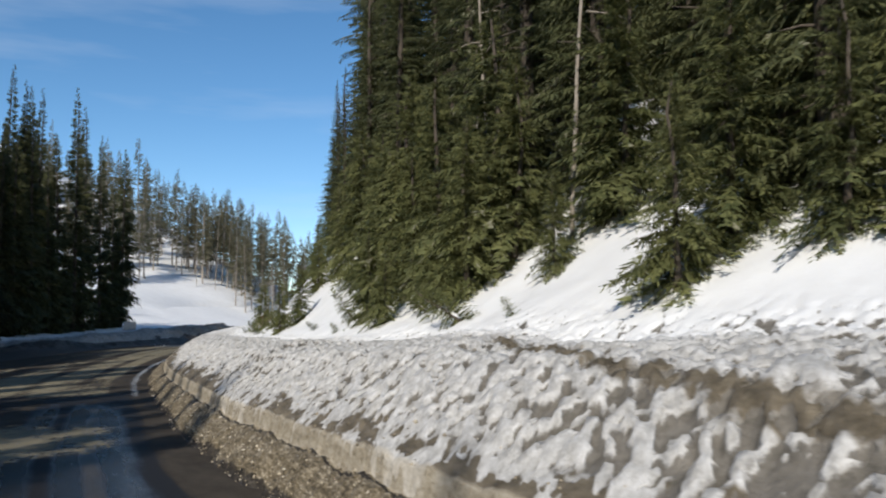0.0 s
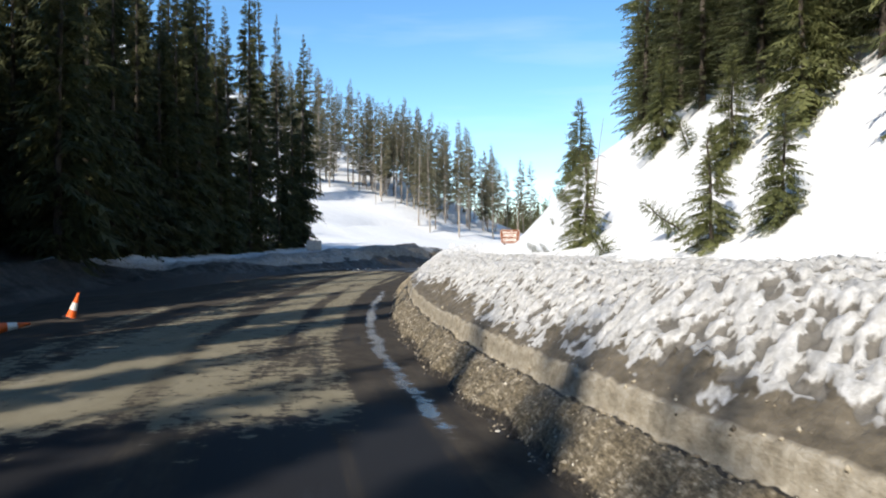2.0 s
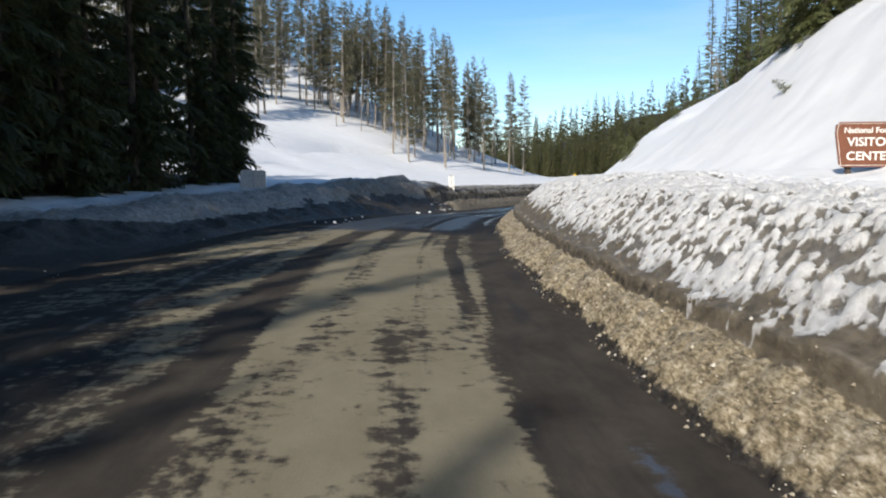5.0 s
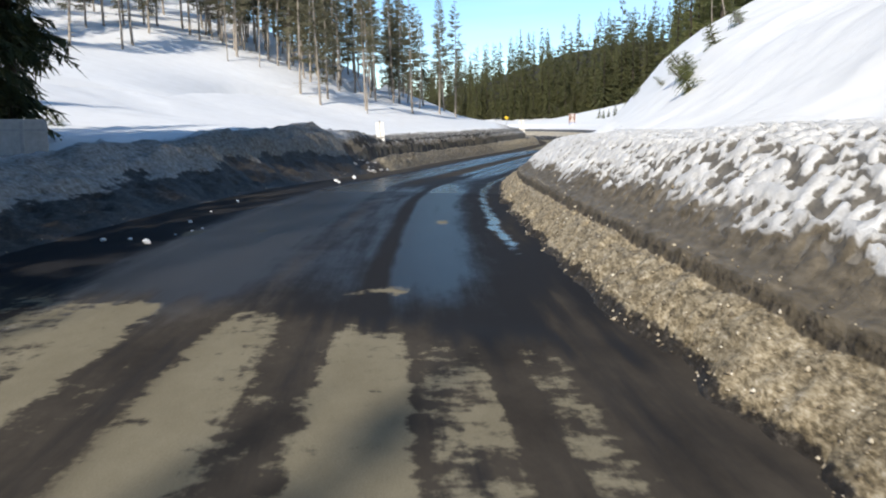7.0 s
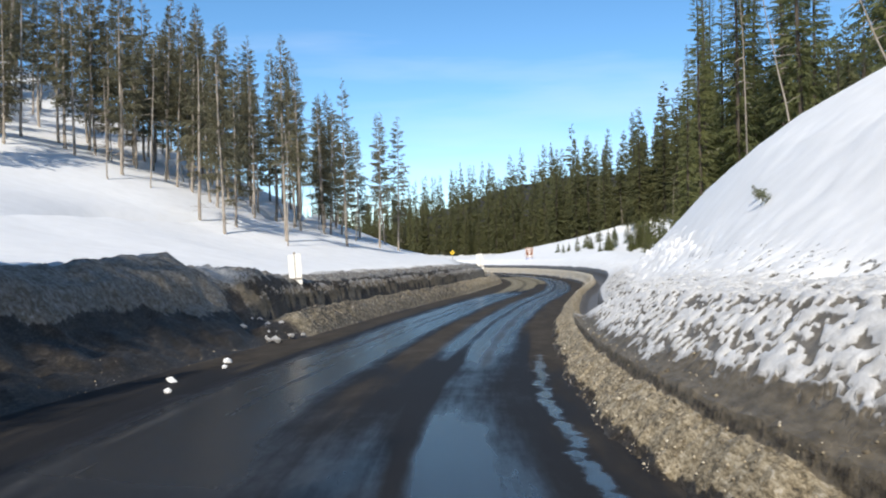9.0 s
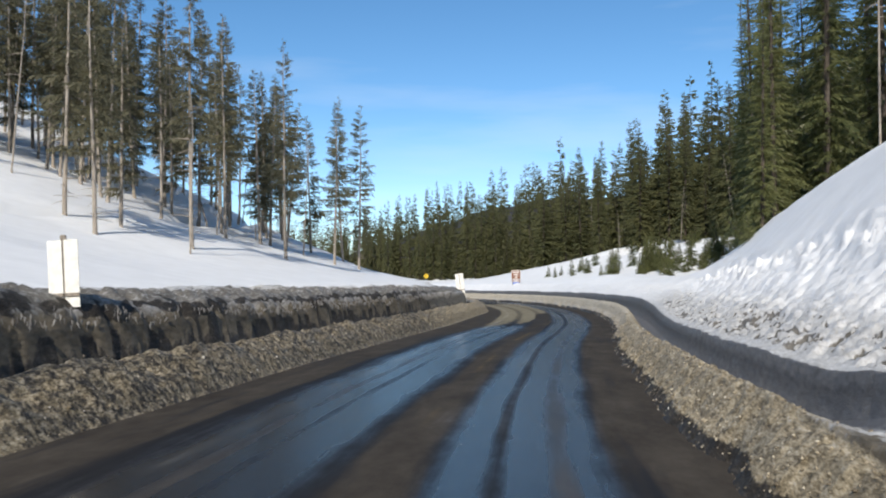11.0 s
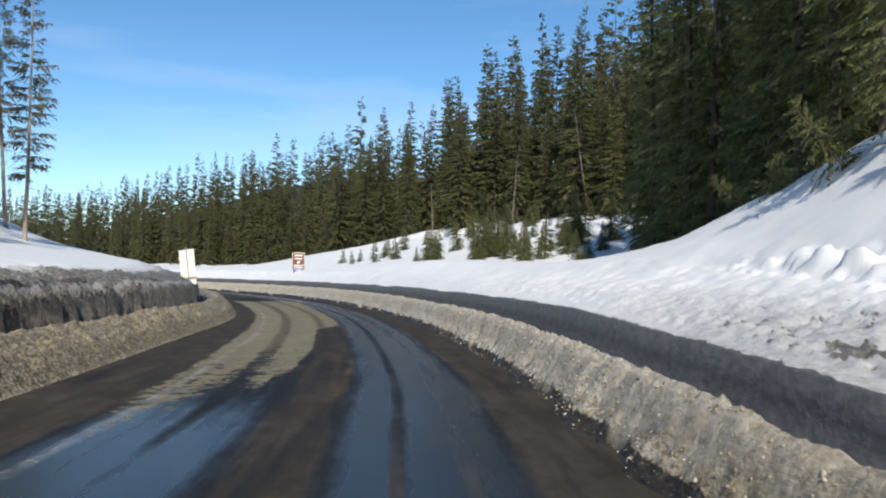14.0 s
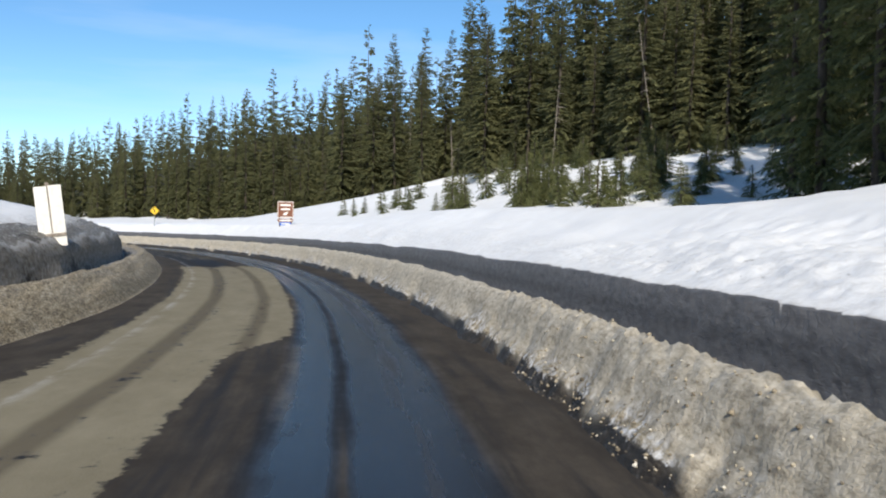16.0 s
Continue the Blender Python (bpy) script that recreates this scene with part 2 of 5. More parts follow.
def bark_material(name, dark, light):
    k = Mat(name, 0.9)
    f = k.noise(k.coord("Object", (6, 6, 1.2)), 2.0, 5, 0.7)
    k.color(k.ramp(f, [(0.3, dark), (0.7, light)]))
    k.bump(f, 0.5, 0.03)
    return k.m


SNOW, ROAD = snow_material(), road_material()
FIR = needle_material("fir_needles", (0.034, 0.040, 0.020), (0.125, 0.13, 0.054), 0.0, 11.0, 0.42)
FIR_B = needle_material("spruce_needles", (0.065, 0.080, 0.033), (0.24, 0.245, 0.098), 0.25)
# darker copy of spruce_needles for the near stand
NEAR_FIR = needle_material("near_spruce_needles", (0.052, 0.062, 0.028), (0.165, 0.175, 0.08), 0.3)
FIR_C = needle_material("sunlit_needles", (0.066, 0.074, 0.034), (0.205, 0.20, 0.088), 0.0, 9.0, 0.39)
PINE = needle_material("pine_needles", (0.085, 0.083, 0.050), (0.235, 0.215, 0.135), 0.0, 9.0, 0.49)
BARK = bark_material("bark", (0.035, 0.027, 0.020), (0.115, 0.092, 0.070))
PALE = bark_material("weathered_wood", (0.16, 0.13, 0.10), (0.42, 0.37, 0.31))


# ---------------------------------------------------------------- building helpers
def part(name, data, material, parent=None, label=""):
    """Links a bmesh, or (vertices, faces), as one mesh object under a thing or a part."""
    me = bpy.data.meshes.new(name)
    if isinstance(data, bmesh.types.BMesh):
        data.to_mesh(me)
        data.free()
    else:
        fill(me, *data)
    me.materials.append(material)
    ob = new(name, me)
    ob.parent = parent
    return tagged(ob, label)


def fill(me, verts, faces):
    """Fast mesh from an (n, 3) array and an (m, 3 or 4) array."""
    verts, faces = np.asarray(verts, np.float32), np.asarray(faces, np.int32)
    k = faces.shape[1]
    me.vertices.add(len(verts))
    me.vertices.foreach_set("co", verts.ravel())
    me.loops.add(faces.size)
    me.loops.foreach_set("vertex_index", faces.ravel())
    me.polygons.add(len(faces))
    me.polygons.foreach_set("loop_start", np.arange(0, faces.size, k, dtype=np.int32))
    me.update(calc_edges=True)


def smooth(me):
    me.polygons.foreach_set("use_smooth", np.ones(len(me.polygons), bool))


def box(bm, size, at=(0, 0, 0), bevel=0.0, turn=None):
    """Adds a box to bm, its edges bevelled."""
    r = bmesh.ops.create_cube(bm, size=1.0)["verts"]
    m = Matrix.Translation(at) @ (turn or Matrix()) @ Matrix.Diagonal((*size, 1))
    bmesh.ops.transform(bm, matrix=m, verts=r)
    if bevel:
        e = list({e for v in r for e in v.link_edges})
        bmesh.ops.bevel(bm, geom=e, offset=bevel, segments=2, affect="EDGES")
    return bm


def lattice(x, y, seed):
    """Smooth value noise, 0 to 1, on arrays."""
    xi, yi = np.floor(x).astype(np.int64), np.floor(y).astype(np.int64)
    fx, fy = x - xi, y - yi
    fx, fy = fx * fx * (3 - 2 * fx), fy * fy * (3 - 2 * fy)

    def h(a, b):
        n = (a * 374761393 + b * 668265263 + seed * 974711) & 0x7FFFFFFF
        n = ((n ^ (n >> 13)) * 1274126177) & 0x7FFFFFFF
        return ((n ^ (n >> 16)) & 0xFFFF) / 65535.0

    return (h(xi, yi) * (1 - fx) + h(xi + 1, yi) * fx) * (1 - fy) + (h(xi, yi + 1) * (1 - fx) + h(xi + 1, yi + 1) * fx) * fy


def fractal(x, y, seed, octaves=4, gain=0.5):
    s, a, t = 0.0, 1.0, 0.0
    for i in range(octaves):
        s, t = s + a * lattice(x * 2 ** i, y * 2 ** i, seed + i), t + a
        a *= gain
    return s / t


# ---------------------------------------------------------------- the road's line
KNOTS = np.array([
    (55, -118, 0.2), (30, -64, -0.9), (13.5, -30, -1.5), (0, 0, -1.9), (-8.35, 19.04, -2.45), (-15.46, 38.65, -2.82),
    (-20.66, 63.33, -2.82), (-22.4, 84, -3.05), (-22.3, 99, -3.5), (-20.35, 113.78, -4.0), (-16.21, 133.5, -4.33), (-10.5, 155, -4.53),
    (-7.6, 170, -4.7), (-6.0, 187, -4.85), (-6.9, 212, -5.1), (-13.0, 239, -5.4), (-25, 264, -5.6), (-44, 287, -5.8), (-75, 305, -6.0), (-140, 318, -6.3), (-260, 322, -7.0)])


def centre_line():
    k = KNOTS
    out = []
    for i in range(1, len(k) - 2):
        n = max(2, int(np.linalg.norm(k[i + 1] - k[i]) / 0.5))
        u = np.linspace(0, 1, n, endpoint=False)[:, None]
        la, lb, lc = (np.linalg.norm(k[i + j + 1] - k[i + j]) for j in (-1, 0, 1))
        m1 = ((k[i] - k[i - 1]) / la * lb + (k[i + 1] - k[i]) / lb * la) / (la + lb) * lb
        m2 = ((k[i + 1] - k[i]) / lb * lc + (k[i + 2] - k[i + 1]) / lc * lb) / (lb + lc) * lb
        out.append((2 * u ** 3 - 3 * u ** 2 + 1) * k[i] + (u ** 3 - 2 * u ** 2 + u) * m1 + (3 * u ** 2 - 2 * u ** 3) * k[i + 1] + (u ** 3 - u ** 2) * m2)
    return np.concatenate(out)


LINE = centre_line()
_l = np.r_[0, np.cumsum(np.linalg.norm(np.diff(LINE[:, :2], axis=0), axis=1))]
STATION = _l - _l[np.argmin(np.linalg.norm(LINE[:, :2], axis=1))]
_t = np.gradient(LINE[:, :2], STATION, axis=0)
TANGENT = _t / np.linalg.norm(_t, axis=1)[:, None]


def on_line(s):
    """Places, tangents and levels of the line at the stations s."""
    p = np.stack([np.interp(s, STATION, LINE[:, i]) for i in range(3)], -1)
    t = np.stack([np.interp(s, STATION, TANGENT[:, i]) for i in range(2)], -1)
    return p, t / np.linalg.norm(t, axis=-1, keepdims=True)


def near_line(x, y):
    """Station and offset (right is plus) of the places x, y."""
    x, y = np.atleast_1d(np.asarray(x, float)), np.atleast_1d(np.asarray(y, float))
    s, d = np.empty(len(x)), np.empty(len(x))
    for a in range(0, len(x), 4000):
        q = np.stack([x[a:a + 4000], y[a:a + 4000]], 1)
        i = np.argmin(((q[:, None, :] - LINE[None, :, :2]) ** 2).sum(2), 1)
        v, t = q - LINE[i, :2], TANGENT[i]
        along = (v * t).sum(1)
        side = np.sign(t[:, 1] * v[:, 0] - t[:, 0] * v[:, 1])
        s[a:a + 4000] = STATION[i] + along * (np.abs(along) < 3)
        d[a:a + 4000] = side * np.linalg.norm(v, axis=1)
    return s, d


def ramp(v, lo, hi):
    u = np.clip((v - lo) / (hi - lo), 0, 1)
    return u * u * (3 - 2 * u)


R_EARLY = ((2.2, 0), (2.35, 0.14), (2.75, 0.42), (2.92, 0.47), (2.97, 0.72), (3.25, 0.96), (4.2, 1.6), (5.0, 1.75), (7.2, 1.85))
R_MID = ((2.2, 0), (2.35, 0.14), (2.75, 0.40), (2.9, 0.45), (2.95, 0.64), (3.1, 0.70), (3.45, 1.02), (4.2, 1.6), (5.0, 1.75), (7.2, 1.85))
R_LATE = ((2.1, 0), (2.35, 0.22), (2.8, 0.54), (2.95, 0.63), (3.1, 0.52), (3.5, 0.2), (3.95, 0.2), (4.03, 0.98), (4.4, 1.12), (5.5, 1.6), (7.2, 1.95))
R_HILL = ((5.5, 0), (6.2, 0.1), (7.0, 0.55), (8, 1.4), (9, 2.4), (10, 3.4), (11, 4.1), (12, 4.7), (14, 5.6), (20, 8.2), (27, 11.2), (40, 16), (80, 31), (160, 50), (500, 100), (3000, 150))
R_FAR = ((9, 0), (16, 0.8), (25, 3.0), (33, 4.8), (45, 6.6), (80, 11), (160, 24), (500, 70), (3000, 120))
L_EARLY = ((11, 0), (12, 0.45), (13, 0.95), (14, 0.8), (16, 0.85), (20, 1.2))
L_MID = ((6.3, 0), (7.2, 0.3), (8.0, 0.9), (8.7, 1.8), (9.5, 2.25), (11, 2.15), (20, 2.1))
L_LATE = ((5.9, 0), (6.2, 0.3), (6.8, 0.68), (7.2, 0.52), (7.7, 0.30), (7.82, 1.18), (8.1, 1.5), (8.6, 1.74), (11, 1.9), (20, 2.2))
L_HILL = ((12, 0), (20, 1.9), (27, 4.9), (31, 7.0), (40, 10.5), (56, 18), (80, 30), (120, 48), (250, 75), (3000, 120))


def pick(table, d):
    return np.interp(d, [a for a, _ in table], [b for _, b in table])


HILLS = (-20, 10, 30, 50, 65, 80, 95, 110, 125, 140, 152, 163, 174, 186)
R_SIZE = (0.6, 0.7, 1.0, 1.3, 1.17, 1.23, 0.7, 0.96, 1.25, 1.06, 1.01, 0.95, 0.23, 0.1)
R_SHIFT = (0.0, 0.0, -0.7, -1.33, -1.63, -1.57, -0.91, 0.37, 0.62, 0.69, 0.37, -1.05, -2.32, -2.38)
LEFTS = (60, 80, 105, 130, 150, 165, 180, 195, 210, 230, 260, 300)
L_SIZE = (0.36, 0.44, 0.55, 0.65, 0.73, 0.81, 0.87, 0.95, 1.07, 1.11, 1.01, 0.6)
L_SHIFT = (0, 0, -0.05, -0.09, 0.09, 0.73, 1.03, 1.55, 3.92, 1.82, -0.24, 0)


def glide(s, at, values):
    """Soft interpolation between knots along the road."""
    return sum(np.interp(s + e, at, values) for e in (-5.0, -2.0, 2.0, 5.0)) / 4


def right_height(s, d):
    w = ramp(s, 116, 125)
    m = ramp(s, 52, 62)
    low = (pick(R_EARLY, d) * (1 - m) + pick(R_MID, d) * m) * (1 - w) + pick(R_LATE, d) * w
    b = ramp(s, 188, 207) * (1 - 0.95 * ramp(s, 238, 276))
    low = low + (0.08 + 0.17 * ramp(s, 140, 165)) * w * ramp(d, 2.4, 2.85) * (1 - ramp(d, 3.0, 3.4))
    low = low + (0.42 * ramp(s, 140, 168) - 0.15) * w * ramp(d, 3.96, 4.03) * (1 - ramp(d, 4.5, 7.5))
    low = low + 0.65 * ramp(s, 152, 168) * (1 - ramp(s, 200, 220)) * ramp(d, 5.5, 8) * (1 - ramp(d, 9.5, 12))
    behind = 0.28 * np.clip(d - 36, 0, 90) * ramp(s, 215, 255) * (1 - 0.75 * ramp(s, 300, 350))
    hill = pick(R_HILL, d + glide(s, HILLS, R_SHIFT)) * glide(s, HILLS, R_SIZE) * (1 - 0.9 * ramp(s, 235, 270))
    return low + behind + hill + pick(R_FAR, d) * b + 0.35 * ramp(s, 178, 200) * ramp(d, 4, 6)


def left_height(s, d):
    w1, w2 = ramp(s, 55, 80), ramp(s, 119.5, 123)
    d = d + 0.9 * ramp(s, 166, 184) * (1 - ramp(d, 10, 16))
    low = (pick(L_EARLY, d) * (1 - w1) + pick(L_MID, d) * w1 * np.interp(s, (80, 90, 96, 104, 110, 115), (0.42, 0.5, 0.7, 0.84, 1.0, 1.12))) * (1 - w2) + pick(L_LATE, d) * w2
    low = low + 0.55 * np.exp(-((s - 122) / 3.5) ** 2) * w2 * ramp(d, 7.8, 8.4) * (1 - ramp(d, 10, 13))
    return low + pick(L_HILL, d + glide(s, LEFTS, L_SHIFT)) * glide(s, LEFTS, L_SIZE)


def rise(s, d):
    """Height of the snow over the road's level."""
    return np.where(d > 0, right_height(s, np.abs(d)), left_height(s, np.abs(d)))


def level(x, y):
    s, d = near_line(x, y)
    p, _ = on_line(s)
    far = np.clip((np.abs(d) - 12) / 30, 0, 1)
    return p[:, 2] + rise(s, d) + far * (fractal(np.asarray(x) * 0.06, np.asarray(y) * 0.06, 5) - 0.5) * 3.0


def spot(s, d):
    """The place at station s, offset d, on the snow."""
    p, t = on_line(np.array([float(s)]))
    x, y = p[0, 0] + t[0, 1] * d, p[0, 1] - t[0, 0] * d
    return Vector((x, y, float(level(x, y)[0])))


def ribbon(name, stations, offsets, material, shape, label, category):
    """A strip along the road; shape(s, d, x, y) gives the height and the attributes."""
    S, D = np.meshgrid(stations, offsets, indexing="ij")
    p, t = on_line(stations)
    x = p[:, None, 0] + t[:, None, 1] * D
    y = p[:, None, 1] - t[:, None, 0] * D
    h, extra = shape(S, D, x, y)
    z = p[:, None, 2] + h
    n, m = S.shape
    i = (np.arange(n - 1)[:, None] * m + np.arange(m - 1)[None, :])
    f = np.stack([i, i + 1, i + m + 1, i + m], -1).reshape(-1, 4)
    me = bpy.data.meshes.new(name)
    fill(me, np.stack([x, y, z], -1).reshape(-1, 3), f)
    smooth(me)
    for key, a in extra.items():
        me.attributes.new(key, "FLOAT", "POINT").data.foreach_set("value", a.astype(np.float32).ravel())
    uv = me.uv_layers.new(name="UVMap")
    c = np.stack([D, S], -1).reshape(-1, 2)[f.ravel()]
    uv.data.foreach_set("uv", c.astype(np.float32).ravel())
    me.materials.append(material)
    return tagged(new(name, me), label, category, kind="structure")


# ---------------------------------------------------------------- ground, road, banks
def far_noise(x, y):
    return (fractal(x * 0.06, y * 0.06, 5) - 0.5) * 3.0


def band(d, lo, hi, soft=0.12):
    return ramp(d, lo - soft, lo + soft) * (1 - ramp(d, hi - soft, hi + soft))


def pits(x, y, seed, size=1.0):
    """Melt cups drawn out along the sun's bearing."""
    a = SUN_ROT
    u, v = (x * math.sin(a) + y * math.cos(a)) / size, (x * math.cos(a) - y * math.sin(a)) / size
    warp = (fractal(x * 1.1, y * 1.1, seed + 9, 2) - 0.5) * 0.6
    return fractal(u * 1.5 + warp, v * 3.4 + warp, seed, 4, 0.6)


def road_shape(S, D, x, y):
    h = -0.012 * np.abs(D + 1.2) + (fractal(S * 0.25, D * 0.5, 3) - 0.5) * 0.03
    wob = (fractal(S * 0.08, S * 0.0 + 2.5, 77, 3) - 0.5) * 0.35
    d = D + wob
    # dried sand between the wheel tracks before the shade ends, and in the inner lane past the bend
    first = ramp(S - D * 0.5, 13, 17) * (1 - ramp(S + D * 0.6, 79.5, 81))
    late = ramp(S, 58, 68)
    tracks = (1 - late) * (0.25 + 0.75 * ramp(S, 41, 47)) * np.maximum.reduce([band(d, -4.6, -3.6, 0.3), band(d, -2.05, -1.5, 0.2), 0.8 * band(d, -0.15, 0.25, 0.15)])
    tracks = tracks + late * np.maximum.reduce([band(d, -2.4, -1.65, 0.2), 0.8 * band(d, -0.98, -0.42, 0.1), band(d, 0.27, 0.45, 0.06), band(d, 0.95, 1.2, 0.08)])
    cover = 0.72 - 0.5 * band(S, 21, 30.5, 1.5) + 0.24 * late + 0.9 * (fractal(S * 0.13, D * 0.30, 15, 4) - 0.5)
    sand = first * (cover - (0.42 + 0.1 * late) * tracks - late * (0.28 * ramp(d, 0.4, 0.55) + 0.22 * ramp(-d, 2.6, 3.3))) * (1 - ramp(D, 0.75 + 0.6 * late, 1.5 + 0.3 * late)) * (1 - 0.9 * ramp(-D, 4.6, 6.8))
    reach = -2.1 + 0.35 * ramp(S, 155, 166) + 0.95 * ramp(S, 172.5, 176) + 0.3 * ramp(S, 185, 200)
    streaks = fractal(S * 0.06, D * 1.6, 87, 3) - 0.5
    lane = np.clip(ramp(S + streaks * 16, 146, 162) - 0.35 * (1 - ramp(S, 160, 170)) * (0.5 + streaks), 0, 1) * (1 - ramp(S, 200, 210)) * (1 - ramp(d, reach - 0.25, reach + 0.12)) * ramp(d, -4.6, -4.0)
    sand = sand + lane * (0.92 - 0.16 * band(d, -3.1, -2.6, 0.2) - 0.14 * band(d, -1.75, -1.4, 0.15) + 0.3 * streaks)
    sand = sand + 0.52 * ramp(S, 205, 215) * band(d, -3.2, 0.4) - 0.12
    # spilt sand on the shoulder and between the tracks
    for a, b, la, lb in ((88.6, -4.1, 0.9, 0.35), (89.7, 0.74, 0.7, 0.22), (82.0, -0.1, 0.5, 0.5), (88.5, -2.75, 0.4, 0.2)):
        sand = sand + 0.85 * np.exp(-((S - a) / la) ** 2 - ((D - b) / lb) ** 2)
    mud = (0.25 + 0.45 * fractal(S * 0.06, D * 0.1, 83, 3)) * np.maximum.reduce([band(d, -1.75, -0.75, 0.4), band(d, 0.42, 0.72, 0.25), ramp(d, 1.3, 1.8), 0.8 * band(d, -3.5, -3.2, 0.15), 1 - ramp(d, -4.9, -4.2)]) + 0.14
    mud = mud * (1 - 0.4 * band(S, 81, 112, 3))
    mud = np.maximum(mud, 0.62 * ramp(S, 28, 33) * (1 - ramp(S + D * 0.6, 79.5, 82)))
    mud = np.maximum(mud, 0.6 * ramp(S, 112, 124) * np.maximum.reduce([ramp(d, 0.7, 1.35), 1 - ramp(d, -4.7 + 0.7 * ramp(S, 146, 158), -4.3 + 0.7 * ramp(S, 146, 158)), 0.9 * band(d, -2.1, -1.0, 0.45) * ramp(S, 120, 140), 0.8 * band(d, -0.25, 0.0, 0.12)]))
    pool = (0.62 + 0.4 * fractal(S * 0.35, S * 0 + 8.5, 91, 3)) * band(D + wob * 0.9 + (fractal(S * 1.3, S * 0 + 2.5, 95, 3) - 0.5) * 0.25, 1.68, 1.94, 0.2) * np.maximum(ramp(S, 27, 32) * (1 - ramp(S, 56, 60)), ramp(S, 82, 88) * (1 - ramp(S, 112, 118)))
    track = lane * np.maximum(band(d, -3.1, -2.7, 0.25), 0.8 * band(d, -1.8, -1.4, 0.2)) + first * 0.7 * band(d, -2.1, -1.5, 0.3)
    lanes = ramp(S, 110, 118)
    right = (1 - lanes) * 0.5 * band(d, 0.0, 0.9, 0.5) + lanes * band(d, -0.75, 1.05, 0.5)
    wet = ramp(S, 78, 84) * (0.22 + 0.78 * np.maximum(band(d, -4.1, -2.0, 0.6) * (1 - ramp(S, 150, 160)), right)) + (1 - ramp(S, 24, 30)) * 0.8 * band(d, -0.9, 1.3, 0.4)
    wet = wet + 0.4 * band(S, 81, 104, 3) * band(d, -3.6, 1.3, 0.4)
    wet = wet - 0.55 * band(d, -0.25, 0.0, 0.12) - 0.4 * band(d, -2.95, -2.75, 0.1)
    line = band(D, -3.82, -3.72, 0.05) * (0.25 + 0.75 * np.maximum(ramp(S, 125, 145), band(S, 64, 82, 3)))
    mid = D - 0.5 * ramp(S, 142, 168)
    gold = band(mid, -1.32, -1.22, 0.05) * ((S % 12) < 6) * ramp(S, 122, 134)
    return h, dict(wet=wet, sand=sand, mud=mud, line=line, gold=gold, pool=pool, track=track, matt=0.45 * ramp(S + D * 0.3, 80, 81) * (1 - ramp(S + D * 0.4, 99.6, 100.4)))


def right_shape(S, D, x, y):
    worn = D - fractal(S * 0.9, S * 0 + 4.5, 71, 4) ** 2 * 0.6 * (1 - ramp(D, 2.4, 2.85))
    h = right_height(S, worn)
    w, m = ramp(S, 116, 125), ramp(S, 52, 62)
    edge = ramp(D, 2.12, 2.5)
    grav = np.clip((1 - ramp(D, 2.86, 2.95)) * (1 - w) + (1 - ramp(D, 3.2, 3.5)) * w, 0, 1)
    lump = fractal(S * 1.2, D * 2.0, 11, 3) - 0.5
    clod = np.abs(fractal(S * 4.6, D * 6.5, 13, 3, 0.6) - 0.5) * 2
    h = h + edge * (grav * (lump * (0.2 - 0.1 * w) + (0.35 - clod) * (0.13 - 0.02 * w) + w * (fractal(S * 3.2 + D * 1.5, D * 5.0, 19, 3, 0.7) - 0.5) * 0.10) + (1 - grav) * lump * 0.06)
    # fluted face of the ploughed step
    flute = fractal(S * 5.0, S * 0 + 1.5, 17, 2) - 0.5
    face = band(D, 2.9, 3.05, 0.05) * (1 - w) + 0.5 * band(D, 3.9, 4.2, 0.08) * w
    h = h + flute * 0.09 * face
    # melt cups, hollowed between upright fins; the dirt lies in the cups
    swath, patch = fractal(S * 0.12, D * 0.3, 49, 3), fractal(S * 0.22, D * 0.8, 45, 3)
    zone = ramp(D, 3.05, 3.5) * (1 - ramp(D, 5.8, 7.4)) * (1 - w) + w * ramp(D, 4.2, 4.5) * (1 - ramp(D, 6.2, 7.3))
    clean = ramp(S, 146, 160)
    n = pits(x, y, 21, 0.25) * (1 - w) + fractal(S * 4.2 + D * 2.2, D * 5.2, 23, 4, 0.62) * w
    low = 0.455 + (patch - 0.5) * 0.22 - 0.03 * m - 0.07 * ramp(S, 55, 85) * ramp(D, 4.4, 5.6) - 0.03 * (1 - ramp(S, 8, 26))
    hole = 1 - ramp(n, low, low + 0.07)
    h = h + zone * ((0.05 - 0.015 * ramp(S, 80, 100)) * ramp(n, low + 0.05, low + 0.3) - (0.075 - 0.02 * w - 0.02 * ramp(S, 80, 100)) * (1 - 0.6 * clean) * hole)
    fin = 1 - np.abs(2 * fractal(S * 2.6 + D * 1.2, D * 4.0, 67, 3, 0.6) - 1)
    h = h + w * zone * (1 - 0.75 * clean) * (fin ** 4 * 0.12 - 0.045)
    h = h + (fractal(S * 0.35, D * 0.5, 31, 3) - 0.5) * 0.3 * ramp(D, 3.6, 5) * (1 - 0.7 * w * ramp(D, 6.8, 8))
    h = h + (fractal(x * 1.4, y * 0.45, 33, 3) - 0.5) * 0.025 * (1 - 0.85 * w) * ramp(D, 7, 9)
    h = h + np.clip((D - 12) / 30, 0, 1) * far_noise(x, y)
    h = h - 0.18 * band(S, 48, 64, 5) * ramp(D, 3.8, 4.8) * (1 - ramp(D, 6.5, 8.5))
    # scalloped row of melt cups near the top of the late bank
    row = w * band(D + (swath - 0.5) * 0.8, 6.35, 7.0, 0.3) * (1 - ramp(S, 155, 164))
    h = h + row * (np.abs(fractal(S * 1.6 + D * 0.5, D * 4.4, 61, 3) - 0.5) * 2 - 0.3) * 0.55
    jag = fractal(S * 1.6 + D * 2.4, D * 3.0 - S * 1.1, 57, 5, 0.68) - 0.5
